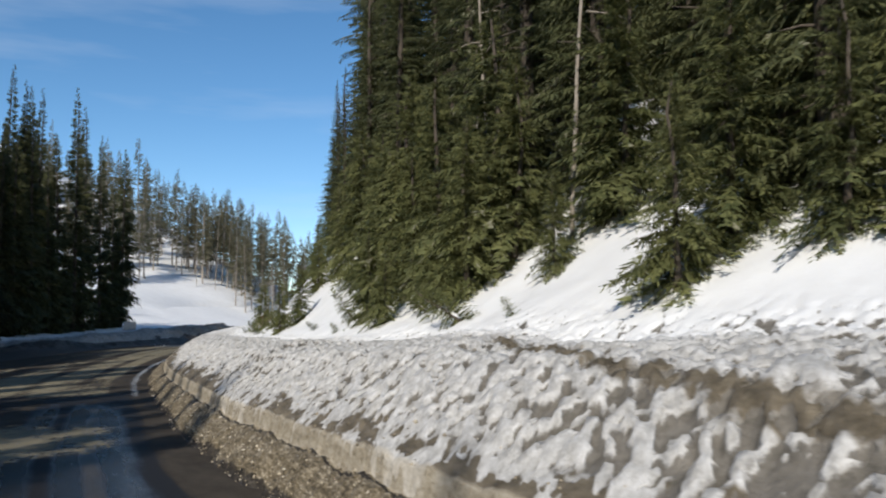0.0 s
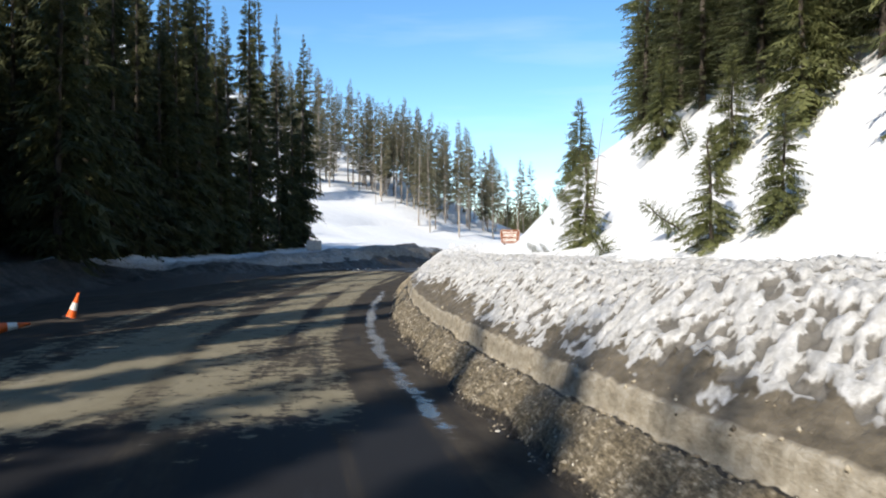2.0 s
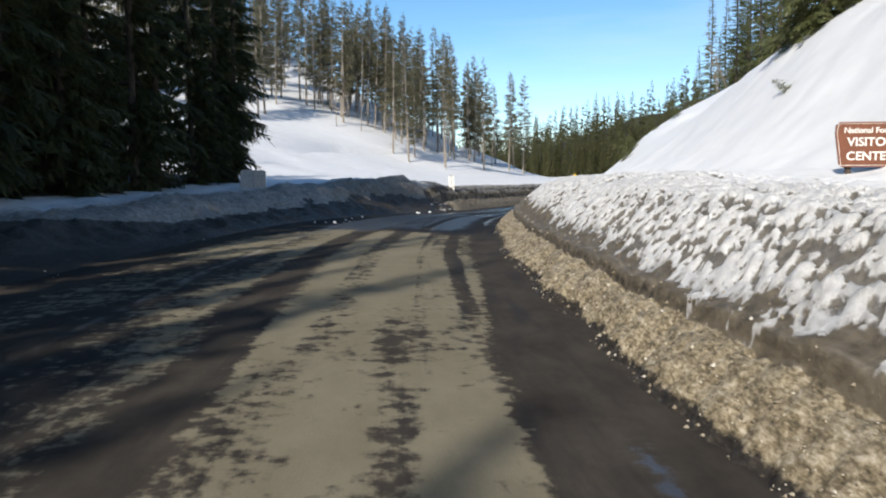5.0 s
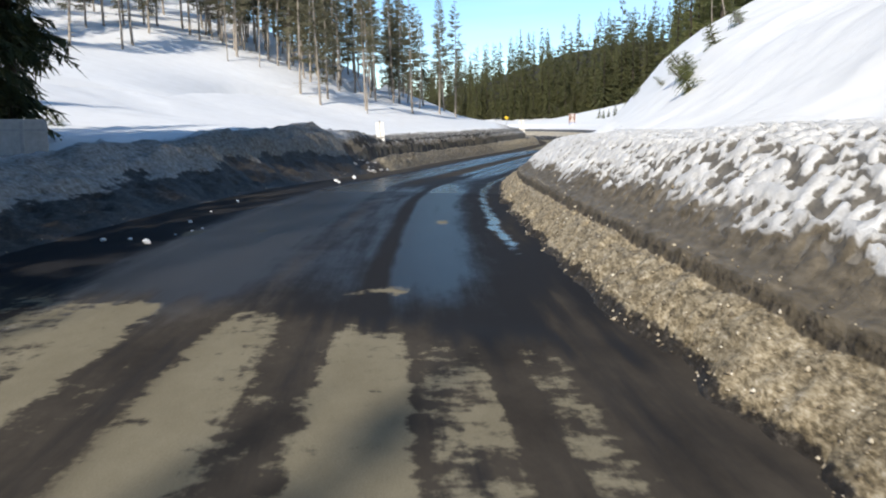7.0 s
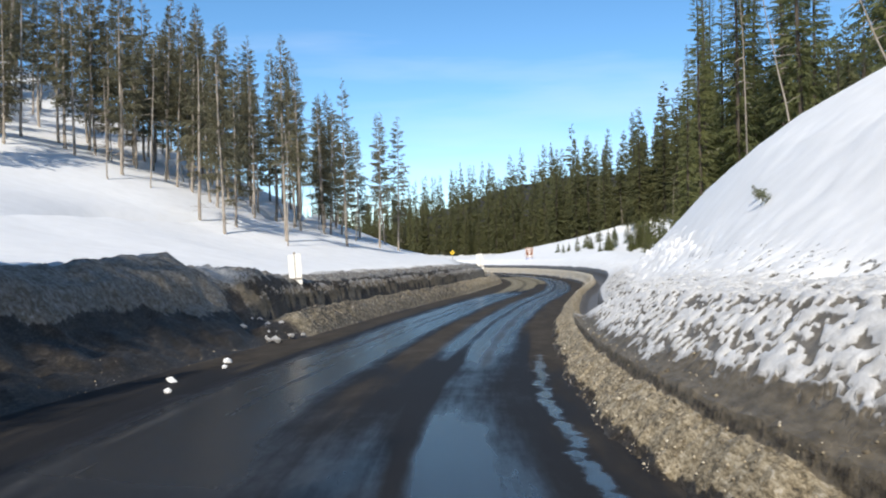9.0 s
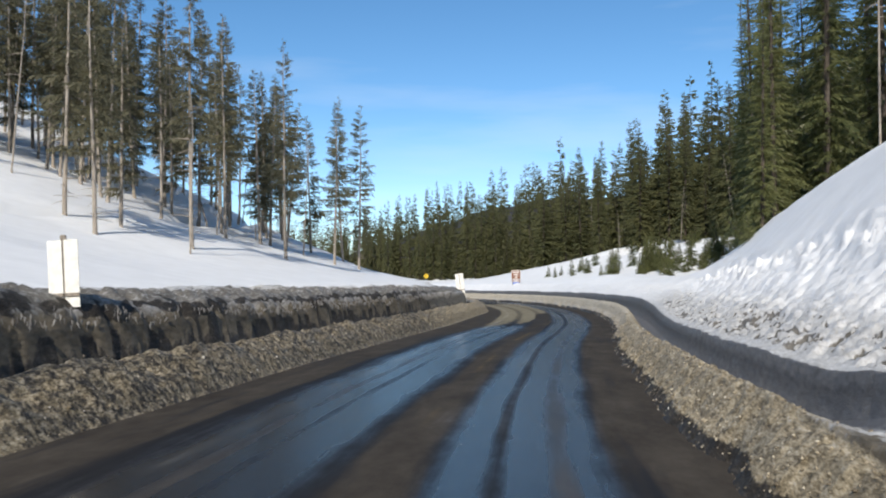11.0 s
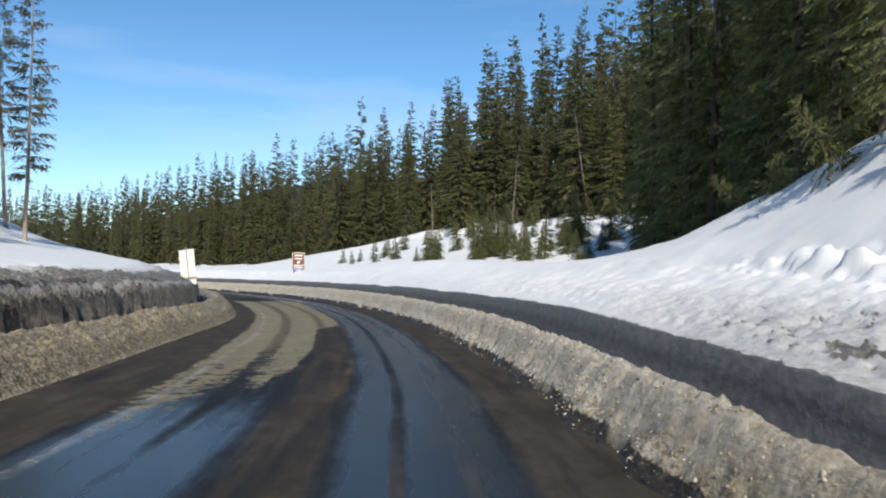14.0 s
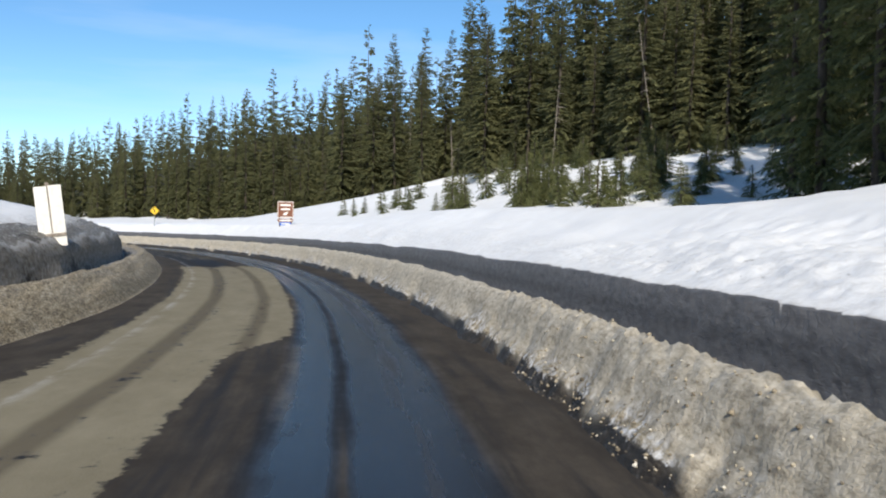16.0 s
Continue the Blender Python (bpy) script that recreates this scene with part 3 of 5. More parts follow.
    slope = (1 - ramp(D - (swath - 0.5) * 0.7 + jag * (1.2 - 0.6 * m) + flute * 0.2 - 0.12 * hole, 3.02 + 0.05 * m, 3.3)) * (1 - w) * ramp(D, 2.84, 2.92)
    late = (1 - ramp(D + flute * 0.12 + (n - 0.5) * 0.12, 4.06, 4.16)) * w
    pit = zone * hole * (1 - 0.2 * w) * (1 - 0.75 * w * ramp(D, 4.8, 6.0)) * (1 - 0.75 * clean)
    trail = np.interp(S, (2, 6, 11), (3.75, 4.25, 5.6)) + jag * 0.5
    slope = np.maximum(slope, 0.62 * band(D, trail - 0.1, trail + 0.1, 0.14) * ramp(S, 1, 3) * (1 - ramp(S, 9, 12)))
    dirt = np.maximum(0.85 * slope, 0.3 * late)
    dirt = dirt + (0.34 * (1 - w) * (1 - 0.35 * m) + 0.3 * w * (1 - 0.55 * ramp(S, 150, 165))) * (1 - ramp(D, 5.2 - 0.5 * w, 6.8))
    step = (1 - w) * (0.47 * band(D, 2.88, 3.03, 0.03) * (1 - m) + m * (0.2 + 0.22 * patch) * band(D, 2.98 + lump * 0.1, 3.07 + lump * 0.15, 0.03))
    # cut wall and trench floor take the colour that includes their shade
    dirty_shade = late * ramp(D, 3.1, 3.3)
    grav = grav * (1 - 0.22 * w - 0.25 * ramp(S, 134, 156))
    # wet foot, brown fluted face, and the undercut's shade as a dark line
    soil_shade = np.maximum(0.8 * (1 - ramp(worn, 2.15, 2.42)), (1 - w) * (0.46 * m * band(D, 2.88, 2.96, 0.02) + 0.6 * (1 - m) * band(D, 2.83, 2.885, 0.015)))
    tan = np.maximum(step, (0.37 * ramp(S, 122, 138) + 0.27 * ramp(S, 142, 160)) * (0.45 + 0.55 * ramp(D + lump * 0.5, 2.35, 2.7)) * ramp(D, 2.15, 2.3) * (1 - ramp(D, 3.1, 3.3)))
    dark_foot = (1 - ramp(S, 44, 60)) * (1 - ramp(D, 2.86, 2.92))
    return h - 0.09 * (1 - ramp(worn, 2.08, 2.3)), dict(soil_shade=soil_shade, dirt=np.clip(dirt - 0.25 * w * (grav > 0.3), 0, 1), grav=grav, pit=pit, tan=tan, dirty_shade=dirty_shade, dark_foot=dark_foot)


def left_shape(S, D, x, y):
    d = -D
    h = left_height(S, d)
    w1, w2 = ramp(S, 55, 80), ramp(S, 119.5, 123)
    shift = 0.9 * ramp(S, 166, 184)
    foot = 10.8 * (1 - w1) * (1 - w2) + 6.4 * w1 * (1 - w2) + (5.8 - shift) * w2
    e = d + shift
    edge = ramp(d - foot, 0.0, 0.6)
    lump = fractal(S * 0.6, d * 0.9, 41, 6, 0.6) - 0.5
    clod = np.abs(fractal(S * 3.0, d * 4.0, 43, 3, 0.6) - 0.5) * 2
    near = 1 - ramp(d - foot, 4, 8)
    h = h + edge * near * (lump * (0.95 - 0.6 * w2) + (0.35 - clod) * (0.14 + 0.18 * w2) + w2 * (fractal(S * 2.6, d * 6.0, 44, 3, 0.7) - 0.5) * 0.16)
    flute = fractal(S * 4.0, S * 0 + 3.5, 47, 2) - 0.5
    h = h + w2 * band(e, 7.7, 8.1, 0.1) * flute * 0.35
    p = ramp(pits(x, y, 51, 1.3), 0.42, 0.6)
    h = h + w2 * ramp(d, 8.2, 8.8) * (1 - ramp(d, 10, 12)) * (p - 0.6) * 0.14
    h = h + np.clip((d - 12) / 30, 0, 1) * far_noise(x, y)
    grav = (1 - ramp(d - foot, 1.1, 1.6)) * w2
    # left bank foot: dark soil, the firs' shade included in its colour
    soil_shade = (1 - w2) * (1 - ramp(d - foot + lump * 2.5, 1.1 + 1.9 * (1 - w1) + 0.25 * ramp(S, 92, 102), 1.9 + 1.8 * (1 - w1) + 0.25 * ramp(S, 92, 102)))
    # snow under the firs darkened to stand for the shade there
    soil_shade = np.maximum(soil_shade, 0.75 * (1 - ramp(S, 100, 103)) * ramp(d, 13.0, 14.5))
    # late bank: dark bands along trench and cap, brown lower gravel
    soil_shade = np.maximum(soil_shade, w2 * np.maximum(np.maximum(band(e + flute * 0.25 + lump * 0.2, 7.3, 7.76, 0.05), 0.8 * band(e + flute * 0.5 + lump, 8.0, 8.3, 0.06)), 0.48 * (1 - ramp(e, 6.9, 7.3))))
    dirt = 0.45 * (1 - ramp(d - foot, 2.1, 2.5)) * w2 + (1 - w2) * (0.35 + 0.05 * ramp(S, 98, 106)) * (1 - ramp(d - foot + lump * 2.0, 3.4, 4.6))
    bright = ramp(S, 150, 170)
    soil_shade, dirt = soil_shade * (1 - 0.45 * bright * (0.4 + 1.2 * fractal(S * 0.9, d * 2.2, 46, 3))), dirt * (1 - 0.3 * bright)
    pit = w2 * 0.6 * ramp(e, 7.9, 8.2) * (1 - ramp(d - foot, 3.2, 5.5))
    dirt = dirt + (0.2 + 0.08 * w2) * (1 - ramp(d - foot, 4, 7))
    return h - 0.10 * (1 - edge), dict(dirt=np.clip(dirt, 0, 1), grav=np.clip(grav, 0, 1) * (1 - 0.3 * w2), pit=pit, soil_shade=soil_shade)


ST = np.concatenate([np.arange(-60, -2, 0.8), np.arange(-2, 62, 0.06), np.arange(62, 128, 0.085), np.arange(128, 176, 0.11), np.arange(176, 300, 0.5)])
RD = np.concatenate([np.arange(2.0, 2.84, 0.055), np.arange(2.84, 3.1, 0.022), np.arange(3.1, 5.4, 0.05), np.arange(5.4, 7.4, 0.09), np.arange(7.4, 12, 0.17), np.arange(12, 27.1, 1.0)])
LD = -np.concatenate([np.arange(4.7, 9.0, 0.1), np.arange(9.0, 14, 0.25), np.arange(14, 27.1, 1.0)])[::-1]
WD = np.concatenate([np.arange(-12.0, -5.6, 0.4), np.arange(-5.6, 2.8, 0.09)])
ribbon("road", np.concatenate([np.arange(-90, -2, 0.8), np.arange(-2, 180, 0.4), np.arange(180, 300, 0.8)]), WD, ROAD, road_shape, "wet dark asphalt mountain road with dried sand and wheel tracks", "road")
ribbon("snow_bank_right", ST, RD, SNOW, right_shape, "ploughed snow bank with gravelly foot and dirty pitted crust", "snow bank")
ribbon("snow_bank_left", np.concatenate([ST[:73:2], np.arange(-1, 176, 0.2), ST[ST > 176][::2]]), LD, SNOW, left_shape, "ploughed snow bank, gravelly and grey beside the road", "snow bank")


def edge_of(s):
    return np.interp(s, [150, 188, 215, 240, 257, 275, 300, 330, 400], [34, 33, 31, 32, 31, 29, 30, 36, 60])


def make_ground():
    g = np.concatenate([-np.geomspace(500, 3200, 10)[::-1], np.arange(-400, 401, 7.0), np.geomspace(500, 3200, 10)])
    X, Y = np.meshgrid(g, g + 110, indexing="ij")
    x, y = X.ravel(), Y.ravel()
    s, d = near_line(x, y)
    z = level(x, y)
    inside = (np.abs(d) < 24) & (s > -58) & (s < 298)
    z = np.where(inside, on_line(s)[0][:, 2] - 2.5, z)
    n = len(g)
    i = (np.arange(n - 1)[:, None] * n + np.arange(n - 1)[None, :])
    f = np.stack([i, i + n, i + n + 1, i + 1], -1).reshape(-1, 4)
    me = bpy.data.meshes.new("ground")
    fill(me, np.stack([x, y, z], 1), f)
    smooth(me)
    # shade under the dense forest, put into the ground's colour
    forest_shade = np.where(d > 0, np.where(s > 186, d > edge_of(s) + 4, d > 30), (d < -26) & (s < 96)) * 0.8
    me.attributes.new("soil_shade", "FLOAT", "POINT").data.foreach_set("value", forest_shade.astype(np.float32))
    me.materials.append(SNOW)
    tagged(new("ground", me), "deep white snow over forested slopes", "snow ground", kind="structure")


make_ground()


# ---------------------------------------------------------------- trees
def crown_mesh(rng, height, clear, radius, whorls, per, twigs, droop=0.25, power=0.9, up=0.45, reach=(0.14, 0.20), hang=0.45, tip=0.08, gaps=0.0):
    """Needle fronds: each bough carries two rows of pointed sprays at its sides and one that hangs."""
    z = clear + (height - clear) * np.linspace(0, 0.985, whorls)
    z = np.repeat(z, per) + rng.normal(0, (height - clear) / whorls * 0.45, whorls * per)
    z = np.clip(z, clear * 0.9, height * 0.995)
    z = z[rng.uniform(0, 1, len(z)) > gaps * fractal(z * 0.8, z * 0, int(rng.integers(99)), 2) * 2]
    rel = np.clip((z - clear) / (height - clear), 0, 1)
    full = np.minimum(1.0, 0.55 + rel * 4.0)
    n = len(z)
    az = rng.uniform(0, 2 * np.pi, n)
    uneven = 0.72 + 0.5 * fractal(z * 0.5, az * 0.6, int(rng.integers(99)), 2)
    L = radius * ((1 - rel) ** power) * full * rng.uniform(0.55, 1.12, n) * uneven + tip
    u0 = np.tile(np.linspace(0.08, 1.0, twigs, endpoint=False), (n, 1)) + rng.uniform(-0.02, 0.02, (n, twigs))
    step = 1.15 * 0.92 / twigs
    lift = up * rel[:, None] ** 2 + 0.10
    fall = droop * (1 - 0.75 * rel[:, None]) * rng.uniform(0.6, 1.4, (n, 1))

    def along(u):
        r = L[:, None] * u
        return np.stack([np.cos(az)[:, None] * r, np.sin(az)[:, None] * r, z[:, None] + r * lift - fall * r * u * 1.2], -1)

    V = []
    a, b = along(u0), along(np.minimum(u0 + step, 1.04))
    for side in (-1, 0, 1):
        ang = az[:, None] + side * (0.85 + rng.uniform(-0.3, 0.3, (n, twigs))) + (side == 0) * rng.uniform(-0.9, 0.9, (n, twigs))
        tl = (reach[0] * (1 - 0.7 * rel[:, None]) + reach[1] * L[:, None]) * (1.2 - 0.75 * u0) * rng.uniform(0.6, 1.35, (n, twigs))
        tz = (-hang if side else -1.6 * hang - 0.3) + rng.uniform(-0.45, 0.35, (n, twigs))
        tv = np.stack([np.cos(ang), np.sin(ang), tz], -1)
        tv /= np.linalg.norm(tv, axis=-1)[..., None]
        V.append(np.stack([a, b, (a + b) / 2 + tv * tl[..., None]], -2).reshape(-1, 3))
    # the leader
    V.append(np.array([[-0.05, 0, height * 0.955], [0.05, 0, height * 0.955], [0, 0, height * 1.01]]))
    V = np.concatenate(V)
    return V, np.arange(len(V)).reshape(-1, 3)


def tube(points, radii, sides=7):
    """A tapered tube through points."""
    pts, V, F = np.asarray(points, float), [], []
    for i, p in enumerate(pts):
        d = pts[min(i + 1, len(pts) - 1)] - pts[max(i - 1, 0)]
        d = d / (np.linalg.norm(d) + 1e-9)
        a = np.cross(d, (0.3, 0.9, 0.2) if abs(d[2]) > 0.5 else (0, 0, 1))
        a /= np.linalg.norm(a)
        b = np.cross(d, a)
        for k in range(sides):
            w = 2 * math.pi * k / sides
            V.append(p + radii[i] * (math.cos(w) * a + math.sin(w) * b))
    for i in range(len(pts) - 1):
        for k in range(sides):
            F.append((i * sides + k, i * sides + (k + 1) % sides, (i + 1) * sides + (k + 1) % sides, (i + 1) * sides + k))
    return np.array(V), np.array(F)


def join(meshes):
    V, F, o = [], [], 0
    for v, f in meshes:
        V.append(v), F.append(np.asarray(f) + o)
        o += len(v)
    return np.concatenate(V), np.concatenate(F)


def trunk_mesh(rng, height, girth, clear, stubs=14, lean=0.0, sides=8):
    zs = np.array([-0.6, 0.0, 0.3, *np.linspace(0.1, 1, 7)[:] * height])
    zs = np.unique(zs)
    wob = np.cumsum(rng.normal(0, 0.03, (len(zs), 2)), 0)
    pts = np.stack([wob[:, 0] + lean * np.clip(zs, 0, None), wob[:, 1], zs], 1)
    pts[0, :2] = pts[1, :2]
    pts[-1, :2] *= 0.3
    rad = girth * np.clip(1 - np.clip(zs, 0, None) / height, 0.02, 1) ** 0.85 + 0.012
    rad[:2] *= 1.25
    out = [tube(pts, rad, sides)]
    for _ in range(stubs):
        z = rng.uniform(0.12, 0.8) * max(clear * 1.5, height * 0.35)
        a, l = rng.uniform(0, 6.28), rng.uniform(0.3, 1.1)
        c = np.array([lean * z, 0, z])
        e = c + l * np.array([math.cos(a), math.sin(a), rng.uniform(-0.35, 0.1)])
        out.append(tube([c, (c + e) / 2 + (0, 0, 0.03), e], [0.03, 0.02, 0.006], 3))
    return join(out)


def make_tree(name, rng, height, clear, radius, girth, whorls, per, twigs, needles, bark, label, category, group, **kw):
    root = new(name)
    stubs = kw.pop("stubs", 14)
    part("trunk", trunk_mesh(rng, height * 0.97, girth, clear, stubs), bark, root)
    part("crown", crown_mesh(rng, height, clear, radius, whorls, per, twigs, **kw), needles, root)
    return tagged(root, label, category, group)


def upright(p, turn, size=1.0, lean=(0, 0)):
    return Matrix.Translation(p - Vector((0, 0, 0.15))) @ Euler((lean[0], lean[1], turn)).to_matrix().to_4x4() @ Matrix.Diagonal((size, size, size, 1))


def plant(protos, places, rng, lo=0.85, hi=1.15, tilt=0.015):
    """Sets out the first of each kind, then copies, at the places."""
    used = set()
    for i, p in enumerate(places):
        k = int(rng.integers(len(protos)))
        if i < len(protos):
            k = i
        m = upright(p, rng.uniform(0, 6.28), rng.uniform(lo, hi), rng.normal(0, tilt, 2))
        if k in used:
            copy_thing(protos[k], m)
            continue
        used.add(k)
        protos[k].matrix_basis = m
        protos[k].scale = (1, 1, 1)


def scatter(rng, count, s_range, d_range, gap, keep=None, taken=None):
    """Random places by station and offset, at least gap apart."""
    out, flat = [], list(taken or [])
    for _ in range(count * 25):
        if len(out) >= count:
            break
        s, d = rng.uniform(*s_range), rng.uniform(*d_range)
        if keep and not keep(s, d):
            continue
        p, t = on_line(np.array([s]))
        x, y = p[0, 0] + t[0, 1] * d, p[0, 1] - t[0, 0] * d
        if any((x - a) ** 2 + (y - b) ** 2 < gap * gap for a, b in flat):
            continue
        flat.append((x, y))
        out.append((x, y))
    if not out:
        return []
    q = np.array(out)
    return [Vector((a, b, c)) for (a, b), c in zip(out, level(q[:, 0], q[:, 1]))]


def forest_mass(name, rng, places, label, tall=(16, 26), needles=None, detail=(26, 5, 5), reach=(0.33, 0.37)):
    """Trees past counting, as one mesh of crowns and one of trunks."""
    protos = [crown_mesh(rng, 20, rng.uniform(0.0, 0.8), rng.uniform(2.3, 2.9), *detail, droop=0.45, reach=reach, power=0.86, hang=0.75, tip=0.26) for _ in range(8)]
    V, F, T, o = [], [], [], 0
    for p in places:
        v, f = protos[int(rng.integers(8))]
        k, a = rng.uniform(*tall) / 20 * float(np.interp(p.y, [205, 250, 290, 340], [1.13, 1.10, 0.95, 0.62])), rng.uniform(0, 6.28)
        c, s = math.cos(a), math.sin(a)
        w = k * rng.uniform(1.0, 1.45)
        V.append(np.stack([(v[:, 0] * c - v[:, 1] * s) * w + p.x, (v[:, 0] * s + v[:, 1] * c) * w + p.y, v[:, 2] * k + p.z], 1))
        F.append(f + o)
        o += len(v)
        T.append(tube([(p.x, p.y, p.z - 0.5), (p.x, p.y, p.z + 19 * k)], [0.13 * k, 0.02], 4))
    root = new(name)
    part("crowns", (np.concatenate(V), np.concatenate(F)), needles or FIR, root)
    part("trunks", join(T), BARK, root)
    return tagged(root, label, "forest", kind="stuff")


rng = np.random.default_rng(7)
dark_firs = [make_tree("fir_tree", rng, h, c, r, 0.2, 44, 8, 6, FIR, BARK, "tall dark narrow fir tree standing in snow", "tree", "firs beside the pull-out", droop=0.35, reach=(0.32, 0.40), hang=0.6, power=0.88)
             for h, c, r in ((24, 0.1, 2.8), (21, 0.1, 2.6), (25, 0.3, 2.6), (18, 0.1, 2.7))]


def left_edge(s):
    return float(np.interp(s, [-50, 5, 30, 80, 96, 106], [-19, -18.5, -15.5, -15.5, -16.5, -17.5]))


def shut(s, d):
    """Outside the gap through the firs to the hill."""
    return not 0.30 < -d / max(s - 10, 1) < 0.365


# the eight at negative stations are unseen, added to shade the pull-out
FIRS = [spot(80, -20.5), spot(79, -18), spot(84, -18.5), spot(82, -19), spot(77, -19.5), spot(86, -17.5)] + [spot(a, -13.9 + 0.35 * math.sin(a * 2.1)) for a in (61, 64.5, 67.6, 70.5, 74, 76.8, 80, 83.5, 86, 89.4, 92, 95.5, 98.3, 100.6)] + scatter(rng, 34, (34, 100), (-22.5, -15.0), 2.1, keep=lambda s, d: left_edge(s) - 4 < d < left_edge(s) and shut(s, d)) + scatter(rng, 8, (-42, -14), (-20, -12), 3.4) + scatter(rng, 9, (27, 42), (-22, -17.5), 2.6) + scatter(rng, 16, (34, 103), (-30, -15.5), 2.4, keep=lambda s, d: d < left_edge(s) - 1 and shut(s, d))
# past the pull-out only the front row stands
plant(dark_firs, [q if q.y < 87 or q.x > -38 else spot(q.y - 22, -19.5 - 0.1 * (q.y - 87)) for q in FIRS], rng, 0.8, 1.02)
# tall ones in clumps along the pull-out, low ones between, whose shade bars the road
# most of these stand out of view, added for the shadows they cast
SHADE = [(23.3, -14.5, 0.8), (28.5, -15.2, 0.58), (26.6, -15.6, 0.6), (1.0, -16, 0.8), (3.5, -18, 0.9), (5.5, -16.2, 0.8), (8, -17.6, 0.85), (9.6, -16.2, 0.76), (12.8, -17.2, 0.6), (15.5, -18, 0.62), (11.2, -19, 0.7), (19.5, -17.5, 0.85), (22.4, -15, 0.88), (22.8, -18, 0.9), (25.3, -15, 0.88), (27.5, -17.5, 0.66),
         (30.5, -16, 0.66), (33, -17.6, 0.68), (36.5, -16.2, 0.7), (-2, -17.5, 0.6), (40, -17, 0.75), (44, -16.8, 0.75), (0, -14.5, 0.76), (2.2, -17.2, 0.85), (4.4, -14.8, 0.76), (6.5, -18.8, 0.9), (7.2, -15, 0.74), (2, -19.8, 0.95), (5, -20.5, 0.98), (9, -19.5, 0.9),
         (17.2, -15.6, 0.66), (18, -19.2, 0.85), (20.8, -16, 0.8), (21, -19.8, 0.9), (24, -16.6, 0.96), (24, -19.6, 0.85), (19, -14.6, 0.66), (-3.5, -15.5, 0.8), (-6, -17, 0.85)]
for i, (a, b, z) in enumerate(SHADE):
    copy_thing(dark_firs[0 if z > 0.7 else i % 3], upright(spot(a, b), a, z))
near_firs = [make_tree("spruce_tree", rng, h, c, r, 0.17, 62, 8, 16, NEAR_FIR, BARK, "tall green spruce tree on the snowy slope", "tree", "spruces on the slope", droop=0.40, reach=(0.16, 0.165), hang=0.6, power=0.95, stubs=40)
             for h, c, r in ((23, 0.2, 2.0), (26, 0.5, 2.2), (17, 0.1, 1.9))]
NEAR = [(24.3, 11.2), (17.7, 10.0), (15.0, 10.2), (8.3, 9.4), (26.3, 11.4), (21, 10.8), (5, 10.4), (30, 12.2), (34, 13.6), (33, 12.2), (37.5, 13.4), (19.5, 11.8), (12.8, 11.6), (23, 12.6), (28, 13.0), (14, 12), (10, 11.5),
        (51.5, 14), (47.4, 13.4), (57, 15.5), (45, 15), (42, 13), (38.4, 12.2), (54, 15.2), (49, 15.5), (60, 17), (44, 12.7)]
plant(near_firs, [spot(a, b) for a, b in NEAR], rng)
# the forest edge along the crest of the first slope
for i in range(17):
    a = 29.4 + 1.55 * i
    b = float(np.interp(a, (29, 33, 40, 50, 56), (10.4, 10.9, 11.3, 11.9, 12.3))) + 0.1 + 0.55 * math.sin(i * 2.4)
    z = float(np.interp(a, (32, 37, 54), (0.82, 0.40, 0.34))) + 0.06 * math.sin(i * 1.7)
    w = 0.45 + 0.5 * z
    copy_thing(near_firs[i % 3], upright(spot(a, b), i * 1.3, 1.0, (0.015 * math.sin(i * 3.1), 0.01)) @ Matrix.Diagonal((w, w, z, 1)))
hill_firs = [make_tree("spruce_tree", rng, h, c, r, 0.18, 58, 7, 6, FIR_B, BARK, "tall green spruce tree above the snow hill", "tree", "spruces above the hill", droop=0.38, reach=(0.16, 0.2), hang=0.65, power=0.9)
             for h, c, r in ((24, 0.4, 2.4), (27, 1.0, 2.6), (18, 0.2, 2.2), (29, 1.5, 2.6))]
plant(hill_firs, [spot(93, 14), spot(90.5, 14.6), spot(95, 15.6), spot(87, 15.2), spot(91.5, 17), spot(84, 16.5), spot(80, 17.5), spot(76, 18), spot(87, 19), spot(70, 17.6)] + scatter(rng, 12, (6, 38), (14, 20), 2.4) + scatter(rng, 20, (20, 84), (13.5, 30), 2.9, keep=lambda s, d: d > 11 + 0.22 * (s - 20)), rng)
plant(hill_firs, scatter(rng, 8, (84, 128), (20, 30), 3.4) + scatter(rng, 5, (138, 156), (16, 23), 2.6), rng)
# the dark stand above the late bank
STAND = [(158, 9.8, 0.55), (161, 11.2, 0.75), (164.5, 12.2, 0.85), (161, 14, 0.9), (167.5, 12.8, 0.9), (166, 15.5, 1.0), (170.5, 13.6, 0.95), (170, 17, 1.0), (173.5, 15.2, 1.0), (176.5, 14.8, 0.95), (175, 18.5, 1.0), (179.5, 15.4, 0.95), (179, 19, 1.0),
         (182.5, 16.2, 0.9), (183, 19.5, 1.0), (186, 17.2, 0.85), (187, 20.5, 0.95), (190, 19.2, 0.8), (191.5, 22, 0.85), (172, 20.5, 1.0), (164, 18, 1.0), (168, 21.5, 1.0), (184, 23, 1.0), (180, 24.5, 1.0), (189, 25, 0.9), (194.5, 24.5, 0.75)]
for i, (a, b, z) in enumerate(STAND):
    copy_thing(hill_firs[i % 4], upright(spot(a, b), a * 1.7, 1.0, (0.012 * (i % 3 - 1), 0.01)) @ Matrix.Diagonal((z * 1.08, z * 1.08, z, 1)))
